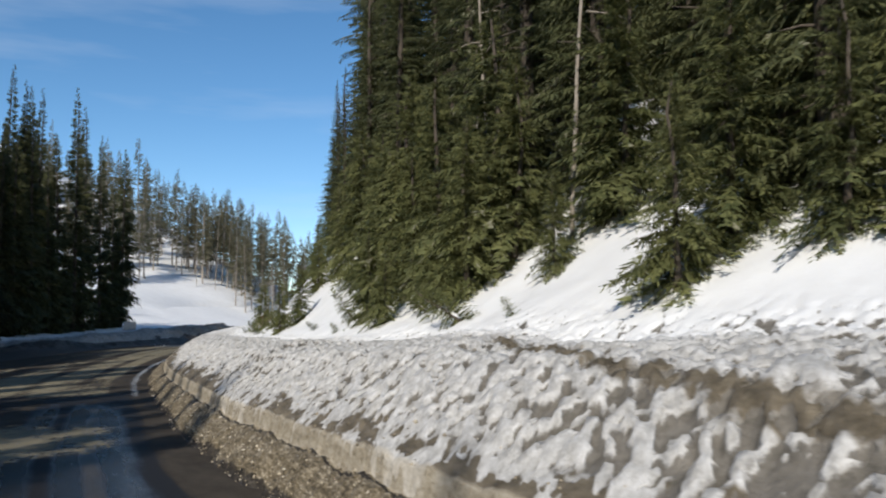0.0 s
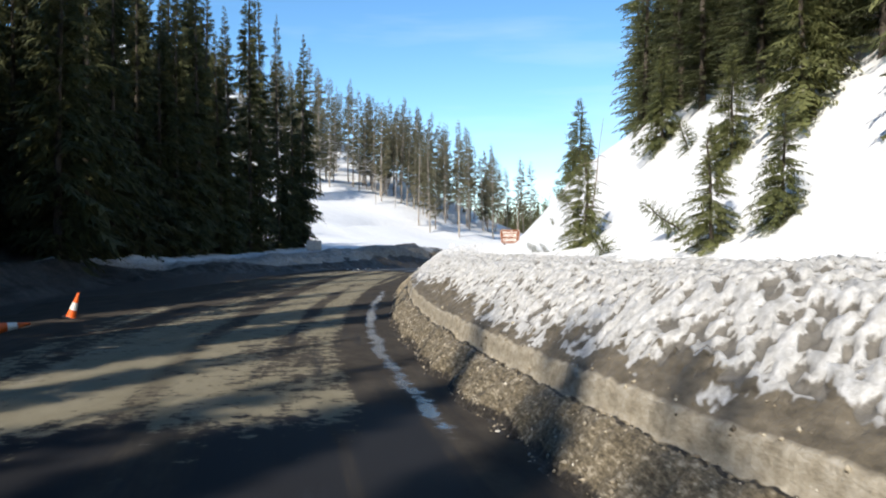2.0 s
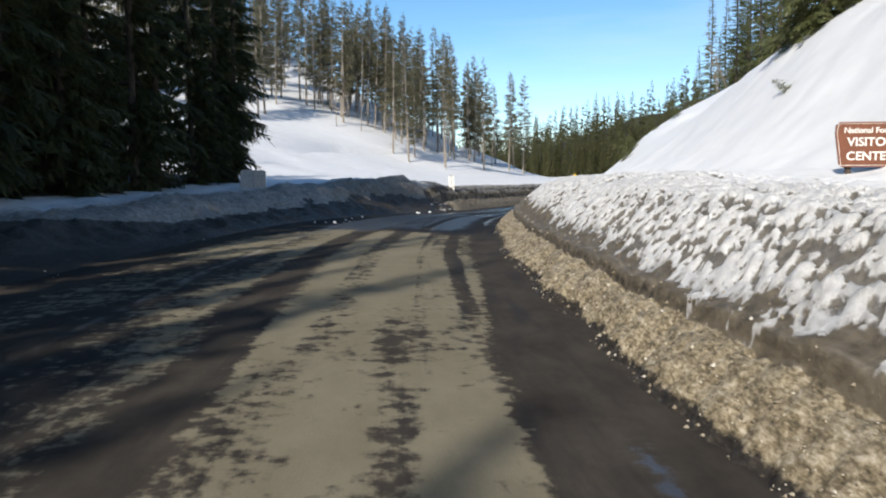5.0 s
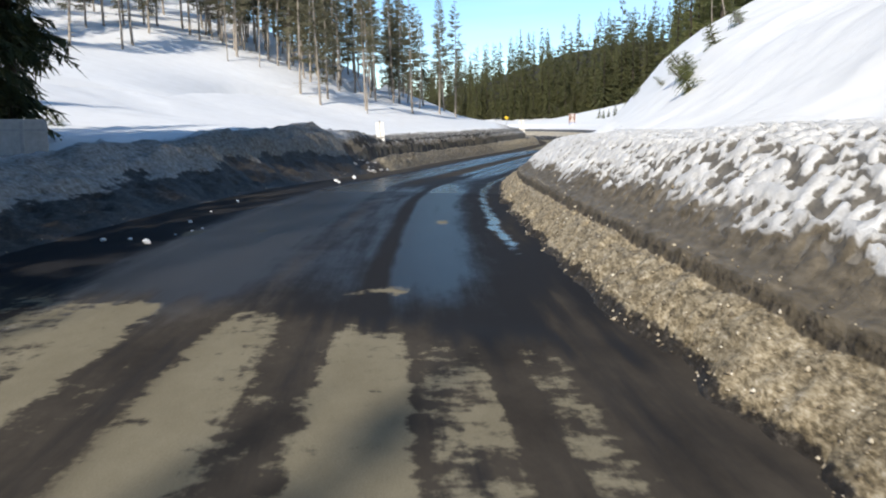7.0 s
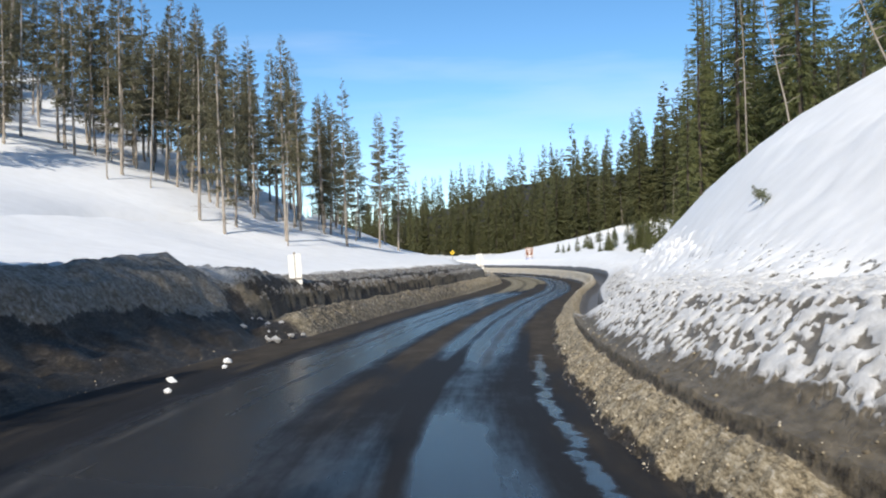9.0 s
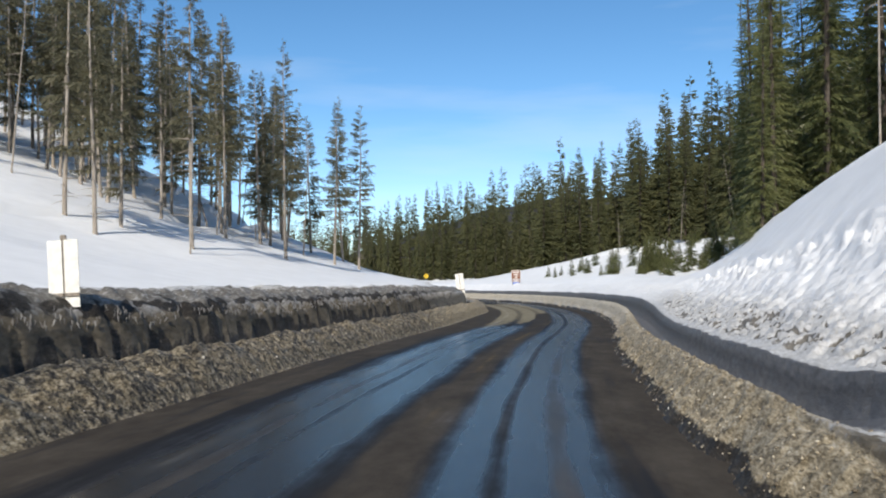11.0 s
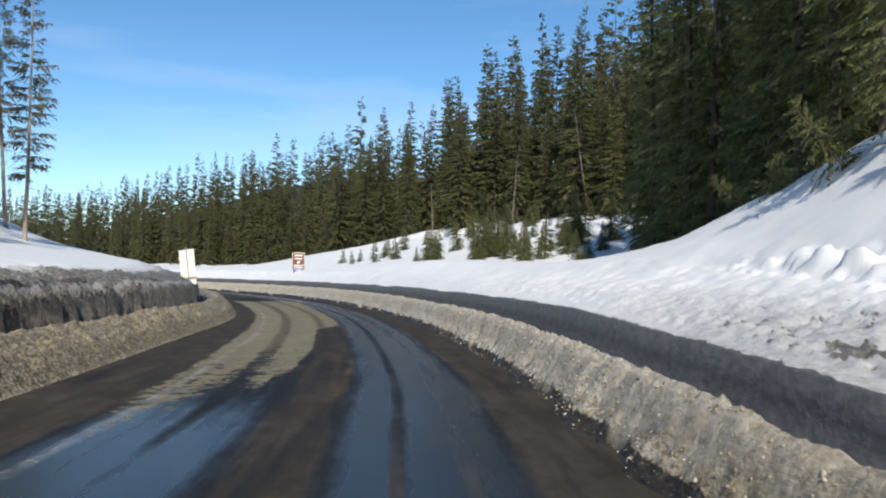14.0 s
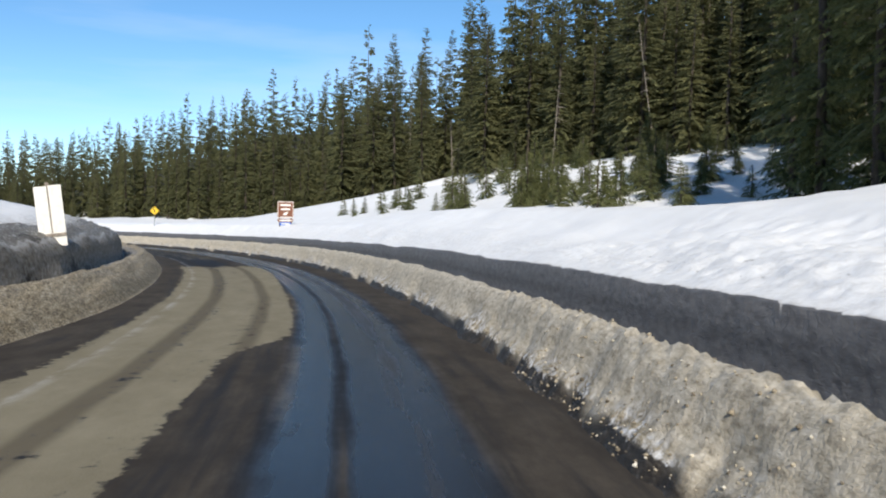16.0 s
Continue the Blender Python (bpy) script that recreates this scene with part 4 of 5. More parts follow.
pines = [make_tree("lodgepole_pine", rng, h, c, r, 0.12, 32, 6, 5, PINE, PALE, "slender pine with bare pale trunk on snowy hill", "tree", "pines on the hill", droop=0.12, power=0.6, reach=(0.28, 0.35), stubs=16, gaps=0.4)
         for h, c, r in ((15.5, 3.6, 1.9), (17, 6.0, 1.8), (13.5, 2.4, 1.8), (16, 4.5, 1.6))]
FRONT = [(153, -24), (159, -21), (184, -23), (173, -19.5), (192, -18.5), (155, -27), (158, -25), (196, -21), (203, -18), (198, -16.5), (199, -24), (186, -27)]
plant(pines, [spot(a, b) for a, b in FRONT] + scatter(rng, 44, (165, 214), (-46, -22), 1.8) + scatter(rng, 165, (104, 214), (-85, -26), 1.7, keep=lambda s, d: -d > 46 - 0.20 * (s - 104)), rng, tilt=0.03)
young = [make_tree("young_spruce", rng, 3.0, 0.05, 1.0, 0.04, 28, 8, 13, FIR_B, BARK, "young spruce half buried in the snow slope", "small tree", "young spruces on the slope", droop=0.5, reach=(0.15, 0.19), stubs=0)
         for _ in range(3)]
SAPLINGS = [(203.6, 13.6, 2.3), (205.0, 14.6, 3.4), (206.2, 15.6, 3.0), (207.5, 16.4, 4.0), (209.0, 17.8, 3.4), (204.6, 15.8, 2.6), (206.6, 17.6, 3.8), (205.6, 18.6, 2.4), (203.4, 16.9, 1.6), (211, 18.6, 2.2),
            (201.0, 20.5, 2.6), (199.0, 19.2, 1.6), (203, 21.5, 3.4), (197.5, 20.4, 2.2), (205, 22.5, 4.2), (200.4, 23, 3.6),
            (43.4, 7.4, 2.7), (34.7, 7.25, 2.2), (33.4, 7.85, 2.1), (22.6, 7.5, 2.6), (79.0, 12.2, 5.2), (80.6, 11.8, 3.2), (77.6, 12.8, 2.4), (13.7, 8.4, 2.0), (38.5, 9.4, 2.6),
            (37.2, 7.8, 1.1), (39.5, 6.95, 0.85), (46.4, 7.0, 0.4), (54.7, 8.65, 0.4), (58.7, 9.8, 1.0), (42.3, 9.95, 1.0), (39.7, 9.65, 0.7), (52.3, 11.3, 0.6), (47.0, 6.85, 0.5),
            (56.8, 9.5, 1.2), (65.9, 10.9, 1.2), (65.0, 10.15, 0.4), (56.9, 10.5, 1.2), (63.4, 11.1, 0.7), (75.5, 10.1, 0.6), (67.8, 11.4, 0.6), (63.5, 11.3, 0.35), (104.8, 9.1, 1.4), (101.3, 8.7, 1.3),
            (106.0, 10.2, 1.2), (109.6, 11.6, 1.2), (108.4, 8.6, 0.55), (104.1, 8.9, 1.3), (117.3, 8.1, 0.55), (116.1, 7.95, 0.6), (27.3, 7.2, 0.45), (23.7, 6.95, 0.4), (24.9, 7.7, 0.9), (20.1, 7.2, 2.0), (18.0, 7.6, 0.8),
            (12.6, 7.0, 0.5), (157.0, 9.0, 1.4), (160.0, 9.6, 1.6), (163.5, 10.0, 1.5), (166.0, 10.4, 1.3)]
# taller ones in the forest edge
SAPLINGS += [(107.3, -17.0, 1.3), (8.9, 7.35, 3.0), (14.9, 7.1, 1.2), (16.8, 8.0, 4.0), (19, 8.2, 3.2), (9, 8.4, 4.0), (13.6, 9.8, 5.0), (21.5, 8.4, 4.0), (7, 8.2, 3.0), (17.8, 9.0, 6.0), (24.5, 8.6, 4.5), (20.5, 8.7, 5.5), (23, 8.9, 6.0), (16.5, 9.0, 4.5), (9.4, 9.7, 5.0), (27.5, 9.4, 5.0), (6.5, 8.8, 3.5), (31, 9.6, 5.5), (46, 10.4, 3.0), (36.5, 10.0, 4.0)]
SAPLINGS.sort(key=lambda q: (q[2] < 1.9, abs(q[2] - 3.0)))
LOW = [q for q in SAPLINGS if q[2] < 1.9]
SAPLINGS = SAPLINGS[:len(SAPLINGS) - len(LOW)]
buried = [make_tree("buried_sapling", rng, 2.0, 0.0, 0.85, 0.03, 17, 8, 11, FIR_B, BARK, "bent spruce sapling pressed down by the snow", "small tree", "bent saplings on the slope", droop=0.35, reach=(0.06, 0.10), stubs=0, power=0.6)
          for _ in range(3)]
for i, (a, b, h) in enumerate(LOW):
    k = h / 1.9
    m = Matrix.Translation(spot(a, b) - Vector((0, 0, 0.12))) @ Euler((rng.uniform(-0.5, 0.5), rng.uniform(-1.05, -0.4), rng.uniform(-0.6, 0.6))).to_matrix().to_4x4()
    if i < 3:
        buried[i].matrix_basis = m
        continue
    copy_thing(buried[i % 3], m @ Matrix.Diagonal((k, k, k, 1)))
for i, (a, b, h) in enumerate(SAPLINGS):
    m = upright(spot(a, b), rng.uniform(0, 6.28) if h > 1.9 else 0.3, h / 3.0)
    if i < 3:
        young[i].matrix_basis = m
        young[i].scale = (h / 3.0,) * 3
    else:
        copy_thing(young[i % 3], m @ Matrix.Diagonal((3.0 / SAPLINGS[i % 3][2],) * 3 + (1,)))
seedlings = [make_tree("spruce_seedling", rng, 3.0, 0.05, 1.1, 0.05, 20, 7, 6, FIR_B, BARK, "small spruce seedling poking out of deep snow", "small tree", "seedlings in the clearing", droop=0.45, reach=(0.14, 0.2), stubs=0)
             for _ in range(3)]
plant(seedlings, scatter(rng, 64, (190, 232), (11, 31), 1.4), rng, 0.45, 1.05)


def make_snag(height, seed):
    r = np.random.default_rng(seed)
    root = new("dead_tree")
    part("trunk", trunk_mesh(r, height, 0.04, height, 0, 0.0, 7), PALE, root)
    for _ in range(12):
        z, a, l = r.uniform(0.2, 0.95) * height, r.uniform(0, 6.28), r.uniform(0.3, 1.1)
        c = np.array([0, 0, z])
        e = c + l * np.array([math.cos(a), math.sin(a), r.uniform(-0.4, 0.2)])
        part("branch", tube([c, (c + e) / 2 + (0, 0, 0.05), e], [0.028, 0.018, 0.006], 4), PALE, root)
    return tagged(root, "bare pale dead tree trunk with broken twigs", "dead tree", "dead trees")


snags = [make_snag(h, 200 + i) for i, h in enumerate((9.0, 12.0, 7.0))]
SNAGS = [(14.5, 9.2), (18.5, 9.4), (22, 10.0), (128, 15), (140, 14), (150, 13), (205, 32), (214, 30.5), (225, 30), (199, 32.4), (240, 31), (252, 36)]
plant(snags, [spot(a, b) for a, b in SNAGS] + scatter(rng, 20, (152, 212), (-48, -20), 2.6), rng, 0.8, 1.25, 0.11)
copy_thing(snags[2], upright(spot(43.7, 7.6), 2.0, 0.5, (0.0, -0.28)))


edge_firs = [make_tree("forest_conifer", rng, h, c, r, 0.16, 42, 9, 6, FIR_C, BARK, "tall olive green conifer at the far forest edge", "tree", "conifers of the far forest edge", droop=0.42, reach=(0.14, 0.15), hang=0.7, power=0.86, tip=0.2, stubs=10)
             for h, c, r in ((18, 0.1, 2.5), (20, 0.4, 2.7), (17, 0.0, 2.8), (21, 0.8, 2.4), (19, 0.2, 2.2))]
FRONT_ROW = scatter(rng, 120, (186, 345), (28, 48), 2.2, keep=lambda s, d: edge_of(s) - 0.6 < d < edge_of(s) + 3.2)
for i, q in enumerate(FRONT_ROW):
    k = rng.uniform(0.62, 1.0) * float(np.interp(q.y, [205, 250, 290, 340], [1.1, 1.08, 0.95, 0.62]))
    w = k * rng.uniform(1.0, 1.3)
    m = upright(q, rng.uniform(0, 6.28), 1.0, rng.normal(0, 0.012, 2)) @ Matrix.Diagonal((w, w, k, 1))
    if i < 5:
        edge_firs[i].matrix_basis = m
    else:
        copy_thing(edge_firs[i % 5], m)
forest_mass("far_forest", rng, scatter(rng, 240, (186, 380), (28, 66), 2.3, keep=lambda s, d: edge_of(s) + 3.4 < d < edge_of(s) + 10), "dense olive green conifer forest on far slope", (13, 20), needles=FIR_C, detail=(34, 7, 3), reach=(0.22, 0.22))
forest_mass("ridge_forest", rng, scatter(rng, 420, (186, 420), (24, 140), 2.6, keep=lambda s, d: d > edge_of(s) + 9), "conifer tops on the slope behind the forest edge", needles=FIR_C, detail=(17, 5, 2))
forest_mass("left_forest", rng, [q if q.y < 82 else spot(q.y - 30, -38) for q in scatter(rng, 60, (8, 100), (-50, -30), 2.8, keep=shut)], "dense dark fir forest behind the pull-out", detail=(18, 4, 3))
forest_mass("right_forest", rng, scatter(rng, 60, (14, 188), (28, 44), 3.0), "dense spruce forest up the slope", needles=FIR_B, detail=(18, 4, 3))


# ---------------------------------------------------------------- signs, cones, stakes
BROWN = plain("brown_sign_paint", (0.17, 0.055, 0.022), 0.5)
WHITE = plain("white_paint", (0.80, 0.78, 0.72), 0.55)
GREY = plain("weathered_aluminium", (0.42, 0.42, 0.41), 0.45, 0.6)
YELLOW = plain("yellow_sign_paint", (0.80, 0.52, 0.02), 0.45)
BLUE = plain("blue_sign_paint", (0.03, 0.12, 0.48), 0.45)
TEAL = plain("teal_plastic", (0.05, 0.55, 0.45), 0.4)
ORANGE = plain("orange_plastic", (0.85, 0.14, 0.02), 0.45)
RED = plain("red_plastic", (0.55, 0.05, 0.03), 0.5)
BLACK = plain("black_rubber", (0.02, 0.02, 0.02), 0.7)
STEEL = plain("galvanised_steel", (0.35, 0.36, 0.37), 0.4, 0.8)


def facing(p, towards, lean=0.0, roll=0.0):
    """A pose at p whose -Y side looks towards a place."""
    a = math.atan2(towards[1] - p[1], towards[0] - p[0]) + math.pi / 2
    return Matrix.Translation(p) @ Euler((lean, roll, a)).to_matrix().to_4x4()


def plate(points, thick, bevel=0.012):
    """A flat plate in the XZ plane from an outline."""
    bm = bmesh.new()
    vs = [bm.verts.new((x, -thick / 2, z)) for x, z in points]
    f = bm.faces.new(vs)
    r = bmesh.ops.extrude_face_region(bm, geom=[f])
    bmesh.ops.translate(bm, vec=(0, thick, 0), verts=[v for v in r["geom"] if isinstance(v, bmesh.types.BMVert)])
    bmesh.ops.recalc_face_normals(bm, faces=bm.faces)
    bmesh.ops.bevel(bm, geom=[e for e in bm.edges if abs(e.verts[0].co.y - e.verts[1].co.y) > thick * 0.5], offset=bevel * 3, segments=2, affect="EDGES")
    return bm


def outline(points, width):
    """A border strip, as a flat ring just off the plate's face."""
    bm = bmesh.new()
    n = len(points)
    cx, cz = sum(p[0] for p in points) / n, sum(p[1] for p in points) / n
    outer = [bm.verts.new((x, 0, z)) for x, z in points]
    inner = [bm.verts.new((cx + (x - cx) * (1 - width), 0, cz + (z - cz) * (1 - width * 1.4))) for x, z in points]
    for i in range(n):
        bm.faces.new((outer[i], outer[(i + 1) % n], inner[(i + 1) % n], inner[i]))
    r = bmesh.ops.extrude_face_region(bm, geom=list(bm.faces))
    bmesh.ops.translate(bm, vec=(0, -0.004, 0), verts=[v for v in r["geom"] if isinstance(v, bmesh.types.BMVert)])
    bmesh.ops.recalc_face_normals(bm, faces=bm.faces)
    return bm


def letters(name, text, size, at, parent, material):
    cu = bpy.data.curves.new(name, "FONT")
    cu.body, cu.size, cu.align_x, cu.extrude = text, size, "CENTER", 0.004
    cu.offset = size * 0.02
    tmp = new("lettering_source", cu)
    bpy.context.view_layer.update()
    me = bpy.data.meshes.new_from_object(tmp.evaluated_get(bpy.context.evaluated_depsgraph_get()))
    bpy.data.objects.remove(tmp)
    me.transform(Matrix.Translation(at) @ Euler((math.pi / 2, 0, 0)).to_matrix().to_4x4())
    me.materials.clear()
    me.materials.append(material)
    ob = new(name, me)
    ob.parent = parent
    return ob


def visitor_sign(p, towards):
    root = tagged(new("visitor_center_sign"), "brown visitor center board with white lettering above the snow", "sign")
    pts = [(-0.50, 0.36), (0.50, 0.36), (0.53, 0.22), (0.45, -0.36), (-0.45, -0.36), (-0.53, 0.22)]
    board = part("board", plate(pts, 0.05), BROWN, root)
    b = part("border", outline([(x * 0.95, z * 0.93) for x, z in pts], 0.014), WHITE, board, "thin white painted border")
    b.location.y = -0.027
    letters("lettering", "National Forest", 0.125, (0, -0.029, 0.185), board, WHITE)
    letters("lettering", "VISITOR", 0.19, (0, -0.029, -0.02), board, WHITE)
    letters("lettering", "CENTER", 0.19, (0, -0.029, -0.245), board, WHITE)
    for x in (-0.3, 0.3):
        bm = box(bmesh.new(), (0.09, 0.09, 2.4), (x, 0.075, -0.95), 0.01)
        part("post", bm, BARK, root)
    root.matrix_basis = facing(p, towards)


visitor_sign(Vector((-12.95, 63.0, -0.52)), (-15.5, 38.7))


def small_plate(name, p, towards, size, material, label, category, lean=0.0, roll=0.0, post=1.3):
    root = tagged(new(name), label, category)
    w, h = size[0] / 2, size[1] / 2
    part("panel", plate([(-w, -h), (w, -h), (w, h), (-w, h)], 0.02, 0.006), material, root)
    part("post", box(bmesh.new(), (0.05, 0.03, post), (0, 0.027, -post / 2 + h * 0.5), 0.004), STEEL, root)
    root.matrix_basis = facing(p, towards, lean, roll)
    return root


small_plate("marker_plate", Vector((-12.3, 62.9, -0.86)), (-11, 30), (0.2, 0.24), BLUE, "small dark blue marker plate tilted beside the board", "sign", 0.2, 0.35, 0.9)
small_plate("teal_marker", Vector((-12.15, 61.6, -1.12)), (-15, 38), (0.24, 0.1), TEAL, "small teal plastic marker poking from the snow", "marker", 0.5, 0.2, 0.5)


def route_sign(p, towards):
    root = tagged(new("recreation_sign"), "brown recreation sign with white lettering bars and blue plate below", "sign")
    board = part("board", plate([(-0.6, -0.62), (0.6, -0.62), (0.6, 0.62), (-0.6, 0.62)], 0.03), BROWN, root)
    b = part("border", outline([(-0.58, -0.6), (0.58, -0.6), (0.58, 0.6), (-0.58, 0.6)], 0.06), WHITE, board)
    b.location.y = -0.017
    for z, w in ((0.33, 0.75), (0.02, 0.66)):
        part("lettering_bar", box(bmesh.new(), (w, 0.006, 0.13), (0, -0.02, z), 0.002), WHITE, board)
    part("arrow", plate([(-0.2, -0.42), (0.1, -0.42), (0.22, -0.18), (-0.02, -0.2)], 0.006, 0.004), WHITE, board).location.y = -0.02
    low = part("lower_board", plate([(-0.58, -0.92), (0.58, -0.92), (0.58, -0.70), (-0.58, -0.70)], 0.03), BROWN, root)
    part("lettering_bar", box(bmesh.new(), (0.95, 0.006, 0.09), (0, -0.02, -0.81), 0.002), WHITE, low)
    part("blue_plate", plate([(-0.42, -1.2), (0.42, -1.2), (0.42, -0.96), (-0.42, -0.96)], 0.02), BLUE, root, "blue plate with white bar")
    part("lettering_bar", box(bmesh.new(), (0.6, 0.006, 0.07), (0, -0.016, -1.08), 0.002), WHITE, root)
    for x in (-0.42, 0.42):
        part("post", box(bmesh.new(), (0.1, 0.1, 4.0), (x, 0.07, -1.4), 0.01), BARK, root)
    root.matrix_basis = facing(p, towards)


route_sign(Vector((-2.3, 220.5, -1.83)), (-10.5, 155))


def curve_sign(p, towards):
    root = tagged(new("warning_sign"), "yellow diamond warning sign above the snow bank", "sign")
    board = part("diamond", plate([(0, -0.5), (0.5, 0), (0, 0.5), (-0.5, 0)], 0.02), YELLOW, root)
    b = part("border", outline([(0, -0.46), (0.46, 0), (0, 0.46), (-0.46, 0)], 0.07), BLACK, board)
    b.location.y = -0.012
    part("arrow", plate([(-0.05, -0.22), (0.05, -0.22), (0.05, 0.08), (-0.12, 0.22), (-0.18, 0.14), (-0.05, 0.02)], 0.006, 0.003), BLACK, board).location.y = -0.014
    part("post", box(bmesh.new(), (0.08, 0.05, 3.0), (0, 0.04, -1.3), 0.006), STEEL, root)
    root.matrix_basis = facing(p, towards)


curve_sign(Vector((-12.2, 251.0, -1.9)), (-10.5, 155))


def twin_board(name, p, towards, width, height, lean, roll, label):
    """Two pale boards on a post, seen from behind."""
    root = tagged(new(name), label, "sign")
    for i, x in enumerate((-width * 0.28, width * 0.28)):
        bm = box(bmesh.new(), (width * 0.5, 0.03, height), (x, 0, height * (0.01 if i else 0)), 0.006)
        part("board", bm, WHITE, root)
        part("batten", box(bmesh.new(), (width * 0.5, 0.03, height * 0.05), (x, -0.032, -height * 0.30), 0.004), PALE, root)
    part("post", box(bmesh.new(), (0.10, 0.10, height + 1.2), (0, 0.07, -0.5), 0.01), PALE, root)
    root.matrix_basis = facing(p, towards, lean, roll)


twin_board("edge_marker_board", Vector((-13.7, 181.0, -2.66)), (-10.5, 155), 0.66, 1.7, 0.05, -0.12, "white weathered edge marker boards leaning on a post")
twin_board("edge_marker_board", Vector((-26.7, 125.0, -2.0)), (-22.4, 89), 0.5, 1.25, 0.0, -0.05, "short white edge marker boards sunk in snow bank")


def back_panel(p, towards):
    root = tagged(new("road_sign"), "large grey metal road sign seen from behind", "sign")
    part("panel", plate([(-0.65, -0.65), (0.65, -0.65), (0.65, 0.65), (-0.65, 0.65)], 0.02, 0.02), GREY, root)
    for z in (-0.35, 0.35):
        part("rail", box(bmesh.new(), (1.2, 0.04, 0.06), (0, -0.03, z), 0.004), STEEL, root)
    part("post", box(bmesh.new(), (0.1, 0.06, 2.6), (0, -0.08, -0.7), 0.005), STEEL, root)
    root.matrix_basis = facing(p, towards, 0.0, 0.02)


back_panel(Vector((-33.4, 92.0, -1.5)), (-20.6, 63))


def ring_body(profile, sides=24):
    bm = bmesh.new()
    rows = [[bm.verts.new((r * math.cos(2 * math.pi * k / sides), r * math.sin(2 * math.pi * k / sides), z)) for k in range(sides)] for r, z in profile]
    for a, b in zip(rows, rows[1:]):
        for k in range(sides):
            bm.faces.new((a[k], a[(k + 1) % sides], b[(k + 1) % sides], b[k]))
    bm.faces.new(rows[-1])
    bmesh.ops.recalc_face_normals(bm, faces=bm.faces)
    return bm


def traffic_cone(m, label):
    root = tagged(new("traffic_cone"), label, "traffic cone", "traffic cones")
    part("base", box(bmesh.new(), (0.38, 0.38, 0.035), (0, 0, 0.018), 0.008), BLACK, root)
    part("body", ring_body([(0.145, 0.035), (0.135, 0.06), (0.105, 0.25)]), ORANGE, root)
    part("collar", ring_body([(0.107, 0.25), (0.085, 0.38), (0.072, 0.47)]), WHITE, root, "white reflective collar")
    part("top", ring_body([(0.070, 0.47), (0.04, 0.68), (0.028, 0.75), (0.02, 0.755)]), ORANGE, root)
    root.matrix_basis = m


def on_road(s, d, up=0.0):
    p, t = on_line(np.array([float(s)]))
    return Vector((p[0, 0] + t[0, 1] * d, p[0, 1] - t[0, 0] * d, p[0, 2] - 0.012 * abs(d + 1.2) + up))


CONES = [(46.1, -6.8, 0.03, (0.05, 0.33, 0.2), "orange traffic cone with white collar, leaning"), (42.3, -7.2, 0.13, (0.2, 1.45, 0.9), "orange traffic cone knocked over on gravel"),
         (38.0, -7.8, 0.02, (0.0, 0.06, 0.5), "orange traffic cone standing beside the pull-out"), (33.2, -7.5, 0.03, (0.1, 0.3, 0.1), "orange traffic cone tilted on dirty gravel")]
for a, b, up, turn, text in CONES:
    traffic_cone(Matrix.Translation(on_road(a, b, up)) @ Euler(turn).to_matrix().to_4x4(), text)


def snow_stake(p, lean):
    root = tagged(new("snow_stake"), "thin red snow stake with pale tip, leaning", "snow stake")
    part("pole", tube([(0, 0, -0.3), (0, 0, 1.2)], [0.022, 0.02], 8), RED, root)
    part("tip", tube([(0, 0, 1.2), (0, 0, 1.9)], [0.018, 0.012], 8), BLACK, root)
    part("band", tube([(0, 0, 1.72), (0, 0, 1.9)], [0.024, 0.022], 8), WHITE, root)
    root.matrix_basis = Matrix.Translation(p) @ Euler(lean).to_matrix().to_4x4()


snow_stake(on_road(42.0, -9.4), (0.05, 0.22, 0.0))


def chunk(name, p, size, material, label, seed, group="", flat=(0.5, 0.8)):
    r = np.random.default_rng(seed)
    bm = bmesh.new()
    bmesh.ops.create_icosphere(bm, subdivisions=1, radius=size)
    for v in bm.verts:
        v.co = Vector((v.co.x * r.uniform(0.5, 1.35), v.co.y * r.uniform(0.5, 1.35), v.co.z * r.uniform(*flat)))
    bmesh.ops.bevel(bm, geom=list(bm.edges), offset=size * 0.04, segments=1, affect="EDGES")
    me = bpy.data.meshes.new(name)
    bm.to_mesh(me)
    bm.free()
    me.materials.append(material)
    ob = tagged(new(name, me), label, "snow lump", group)
    ob.matrix_basis = Matrix.Translation(p) @ Euler((0, 0, r.uniform(0, 6))).to_matrix().to_4x4()
    return ob


OLD_SNOW = plain("old_snow", (0.36, 0.355, 0.35), 0.7, 0, 0.3, 9.0)
r2 = np.random.default_rng(12)
LUMPS = [(109.3, -5.35, 0.11), (113.1, -5.6, 0.13), (107.7, -4.75, 0.09), (111.8, -5.2, 0.09), (87.6, -5.45, 0.07), (87.0, -4.45, 0.10), (87.7, -5.0, 0.05), (90.8, -4.8, 0.06), (97.1, -5.4, 0.07), (88.9, -4.2, 0.03), (89.3, -4.1, 0.035),
         (88.3, -4.35, 0.03), (93.5, -5.1, 0.04)]
for i, (a, b, z) in enumerate(LUMPS):
    chunk("snow_lump", on_road(a, b, z * 0.4), z, SNOW, "lump of white snow fallen on the road edge", 60 + i, "snow lumps on the road")
for i in range(22):
    a, b = 119.8 + r2.uniform(-1.3, 1.5), -6.0 - r2.uniform(0, 1.7)
    chunk("snow_block", spot(a, b) + Vector((0, 0, 0.02)), r2.uniform(0.05, 0.15), OLD_SNOW, "grey-white block of broken snow below the bank", 90 + i, "broken snow blocks", (0.4, 1.1))


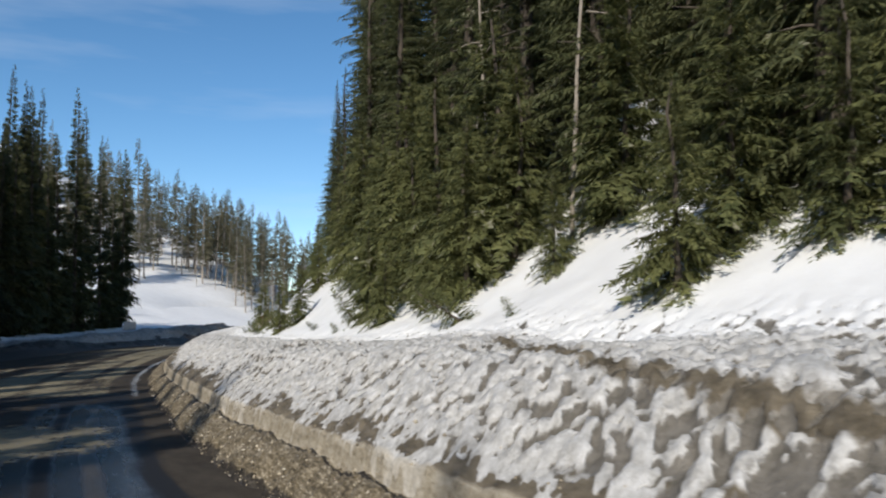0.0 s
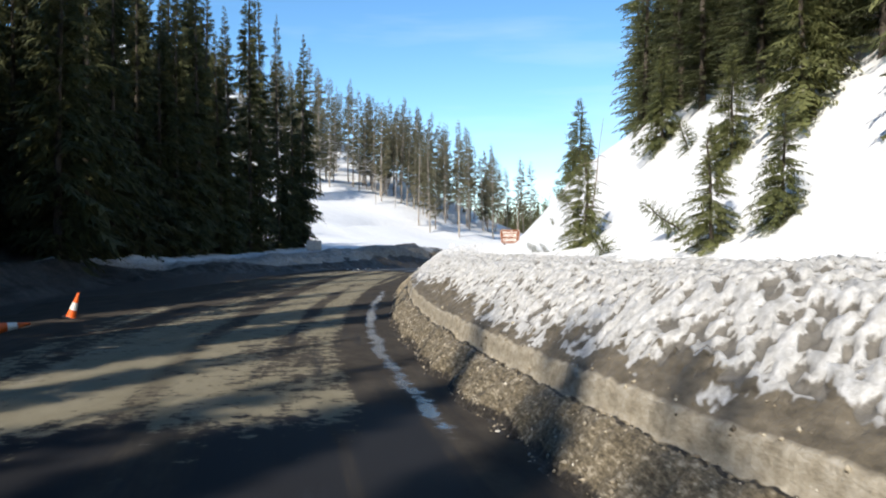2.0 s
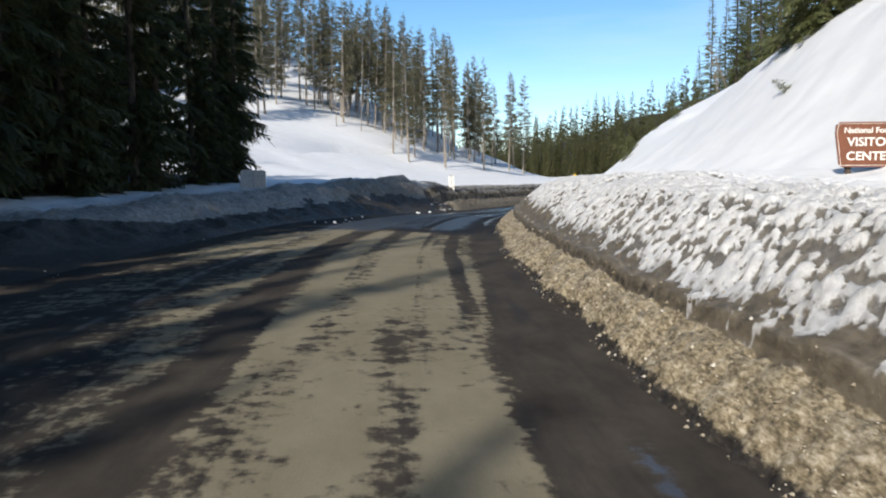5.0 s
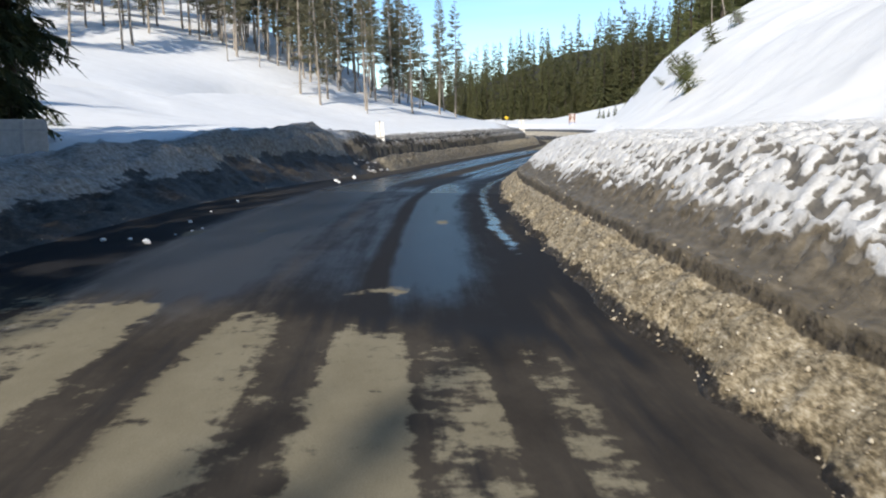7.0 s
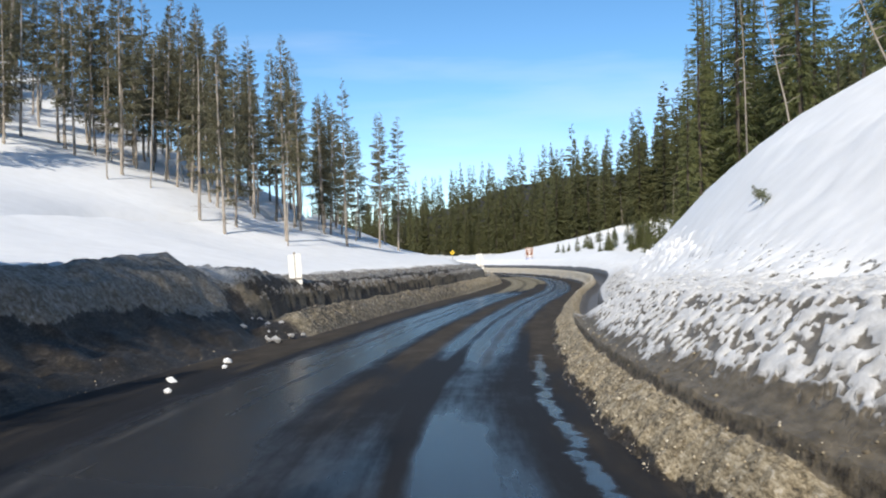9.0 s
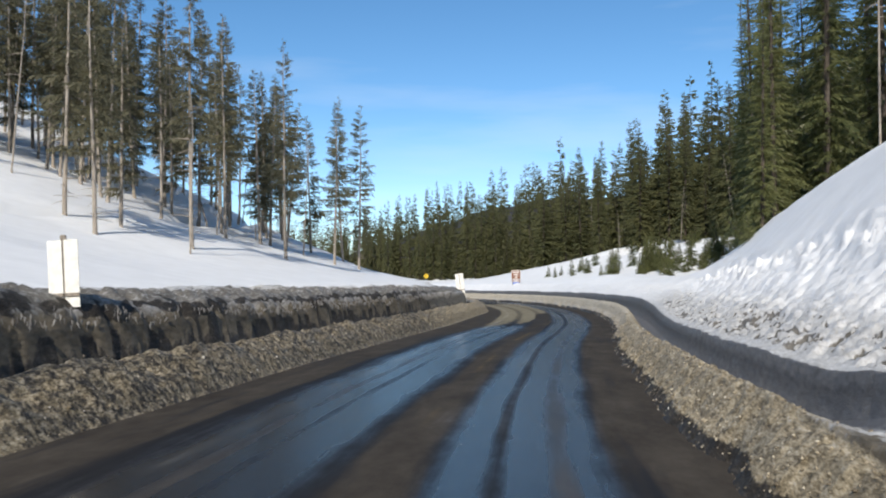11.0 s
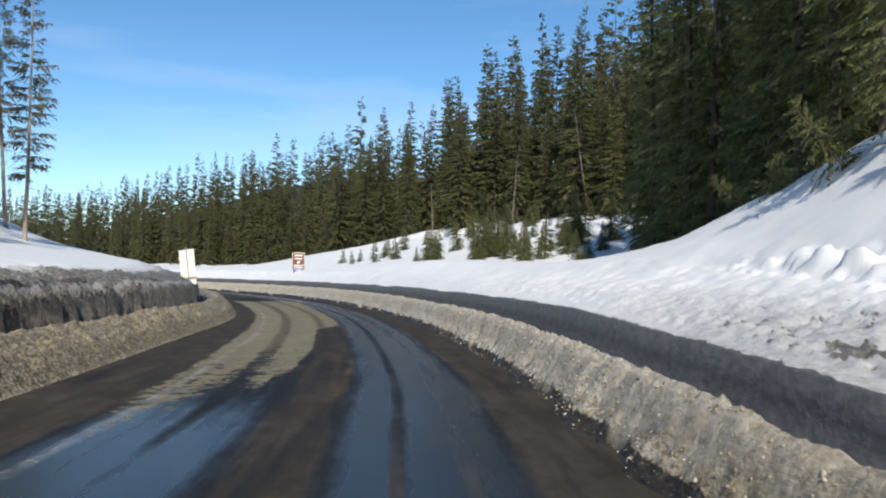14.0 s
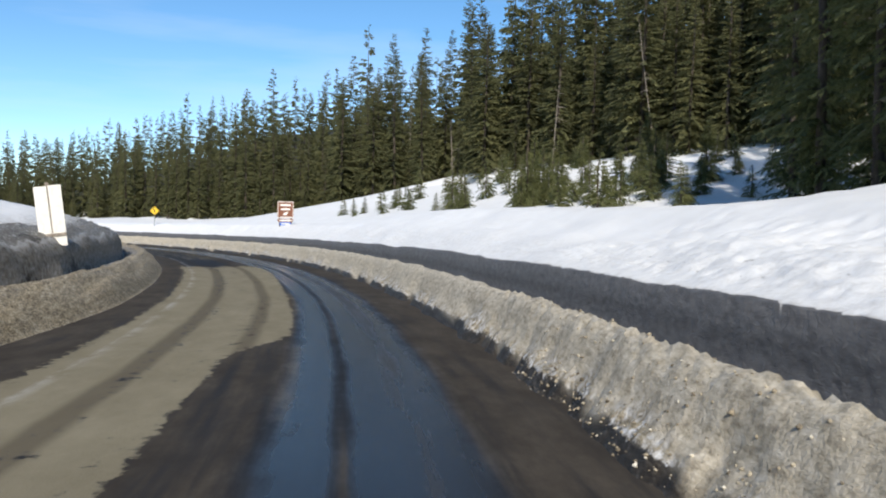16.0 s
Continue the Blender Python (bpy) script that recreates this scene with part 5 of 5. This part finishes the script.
def ice_fringe():
    """Small dirty icicles and melt flutes along the cut edge of the later bank."""
    r = np.random.default_rng(47)
    out = []
    count = 900
    S = r.uniform(122, 172, count)
    D = -(7.86 - 0.9 * ramp(S, 166, 184) + r.normal(0, 0.03, count))
    p, t = on_line(S)
    X, Y = p[:, 0] + t[:, 1] * D, p[:, 1] - t[:, 0] * D
    Z = p[:, 2] + left_shape(S, D - 0.08, X, Y)[0]
    for i in range(count):
        k, c = r.uniform(0.015, 0.045) * r.uniform(0.4, 1.3), np.array([X[i], Y[i], Z[i] + r.uniform(-0.04, 0.04)])
        g = k * r.uniform(0.25, 0.6)
        tip = c + np.array([r.normal(0, 0.02), r.normal(0, 0.02), -k - 0.04])
        out.append(tube([c + (0, 0, 0.02), c * 0.6 + tip * 0.4, tip], [g, g * 0.75, 0.004], 4))
    me = bpy.data.meshes.new("ice_fringe")
    fill(me, *join(out))
    smooth(me)
    me.materials.append(plain("dirty_ice", (0.24, 0.23, 0.22), 0.5, 0, 0.3, 9.0))
    tagged(new("ice_fringe", me), "dirty icicle fringe along the cut snow bank", "icicles", kind="stuff")


ice_fringe()


def clods():
    """Gravel and ice crumbs on the ploughed slopes."""
    base_v = np.array([(1, 0, 0), (-1, 0, 0), (0, 1, 0), (0, -1, 0), (0, 0, 0.8), (0, 0, -0.8)], float)
    base_f = np.array([(0, 2, 4), (2, 1, 4), (1, 3, 4), (3, 0, 4), (2, 0, 5), (1, 2, 5), (3, 1, 5), (0, 3, 5)])
    r = np.random.default_rng(31)
    V, F, o = [], [], 0
    n = 16000
    S = r.uniform(-4, 172, n)
    side = r.random(n) < 0.78
    D = np.where(side, 2.2 + np.abs(r.normal(0, 0.45, n)), -(5.9 + np.abs(r.normal(0, 0.5, n))))
    p, t = on_line(S)
    X, Y = p[:, 0] + t[:, 1] * D, p[:, 1] - t[:, 0] * D
    hr, _ = right_shape(S, np.maximum(D, 2.0), X, Y)
    hl, _ = left_shape(S, np.minimum(D, -5.0), X, Y)
    Z = p[:, 2] + np.where(D > 0, hr, hl)
    for i in range(n):
        if D[i] < 0 and S[i] < 60:
            continue
        k = 0.011 + 0.024 * r.random() ** 3
        v = base_v * k * r.uniform(0.6, 1.3, (6, 1)) * r.uniform(0.6, 1.3, (1, 3)) + (X[i], Y[i], Z[i] + k * 0.2)
        V.append(v), F.append(base_f + o)
        o += 6
    k = Mat("gravel_crumbs", 0.85)
    g = k.t.nodes.new("ShaderNodeNewGeometry")
    k.color(k.ramp(g.outputs["Random Per Island"], [(0.0, (0.09, 0.072, 0.05)), (0.5, (0.30, 0.25, 0.175)), (0.9, (0.48, 0.42, 0.32)), (1.0, (0.70, 0.65, 0.56))]))
    me = bpy.data.meshes.new("gravel_crumbs")
    fill(me, np.concatenate(V), np.concatenate(F))
    me.materials.append(k.m)
    tagged(new("gravel_crumbs", me), "gravel and ice crumbs on the ploughed banks", "gravel", kind="stuff")


clods()
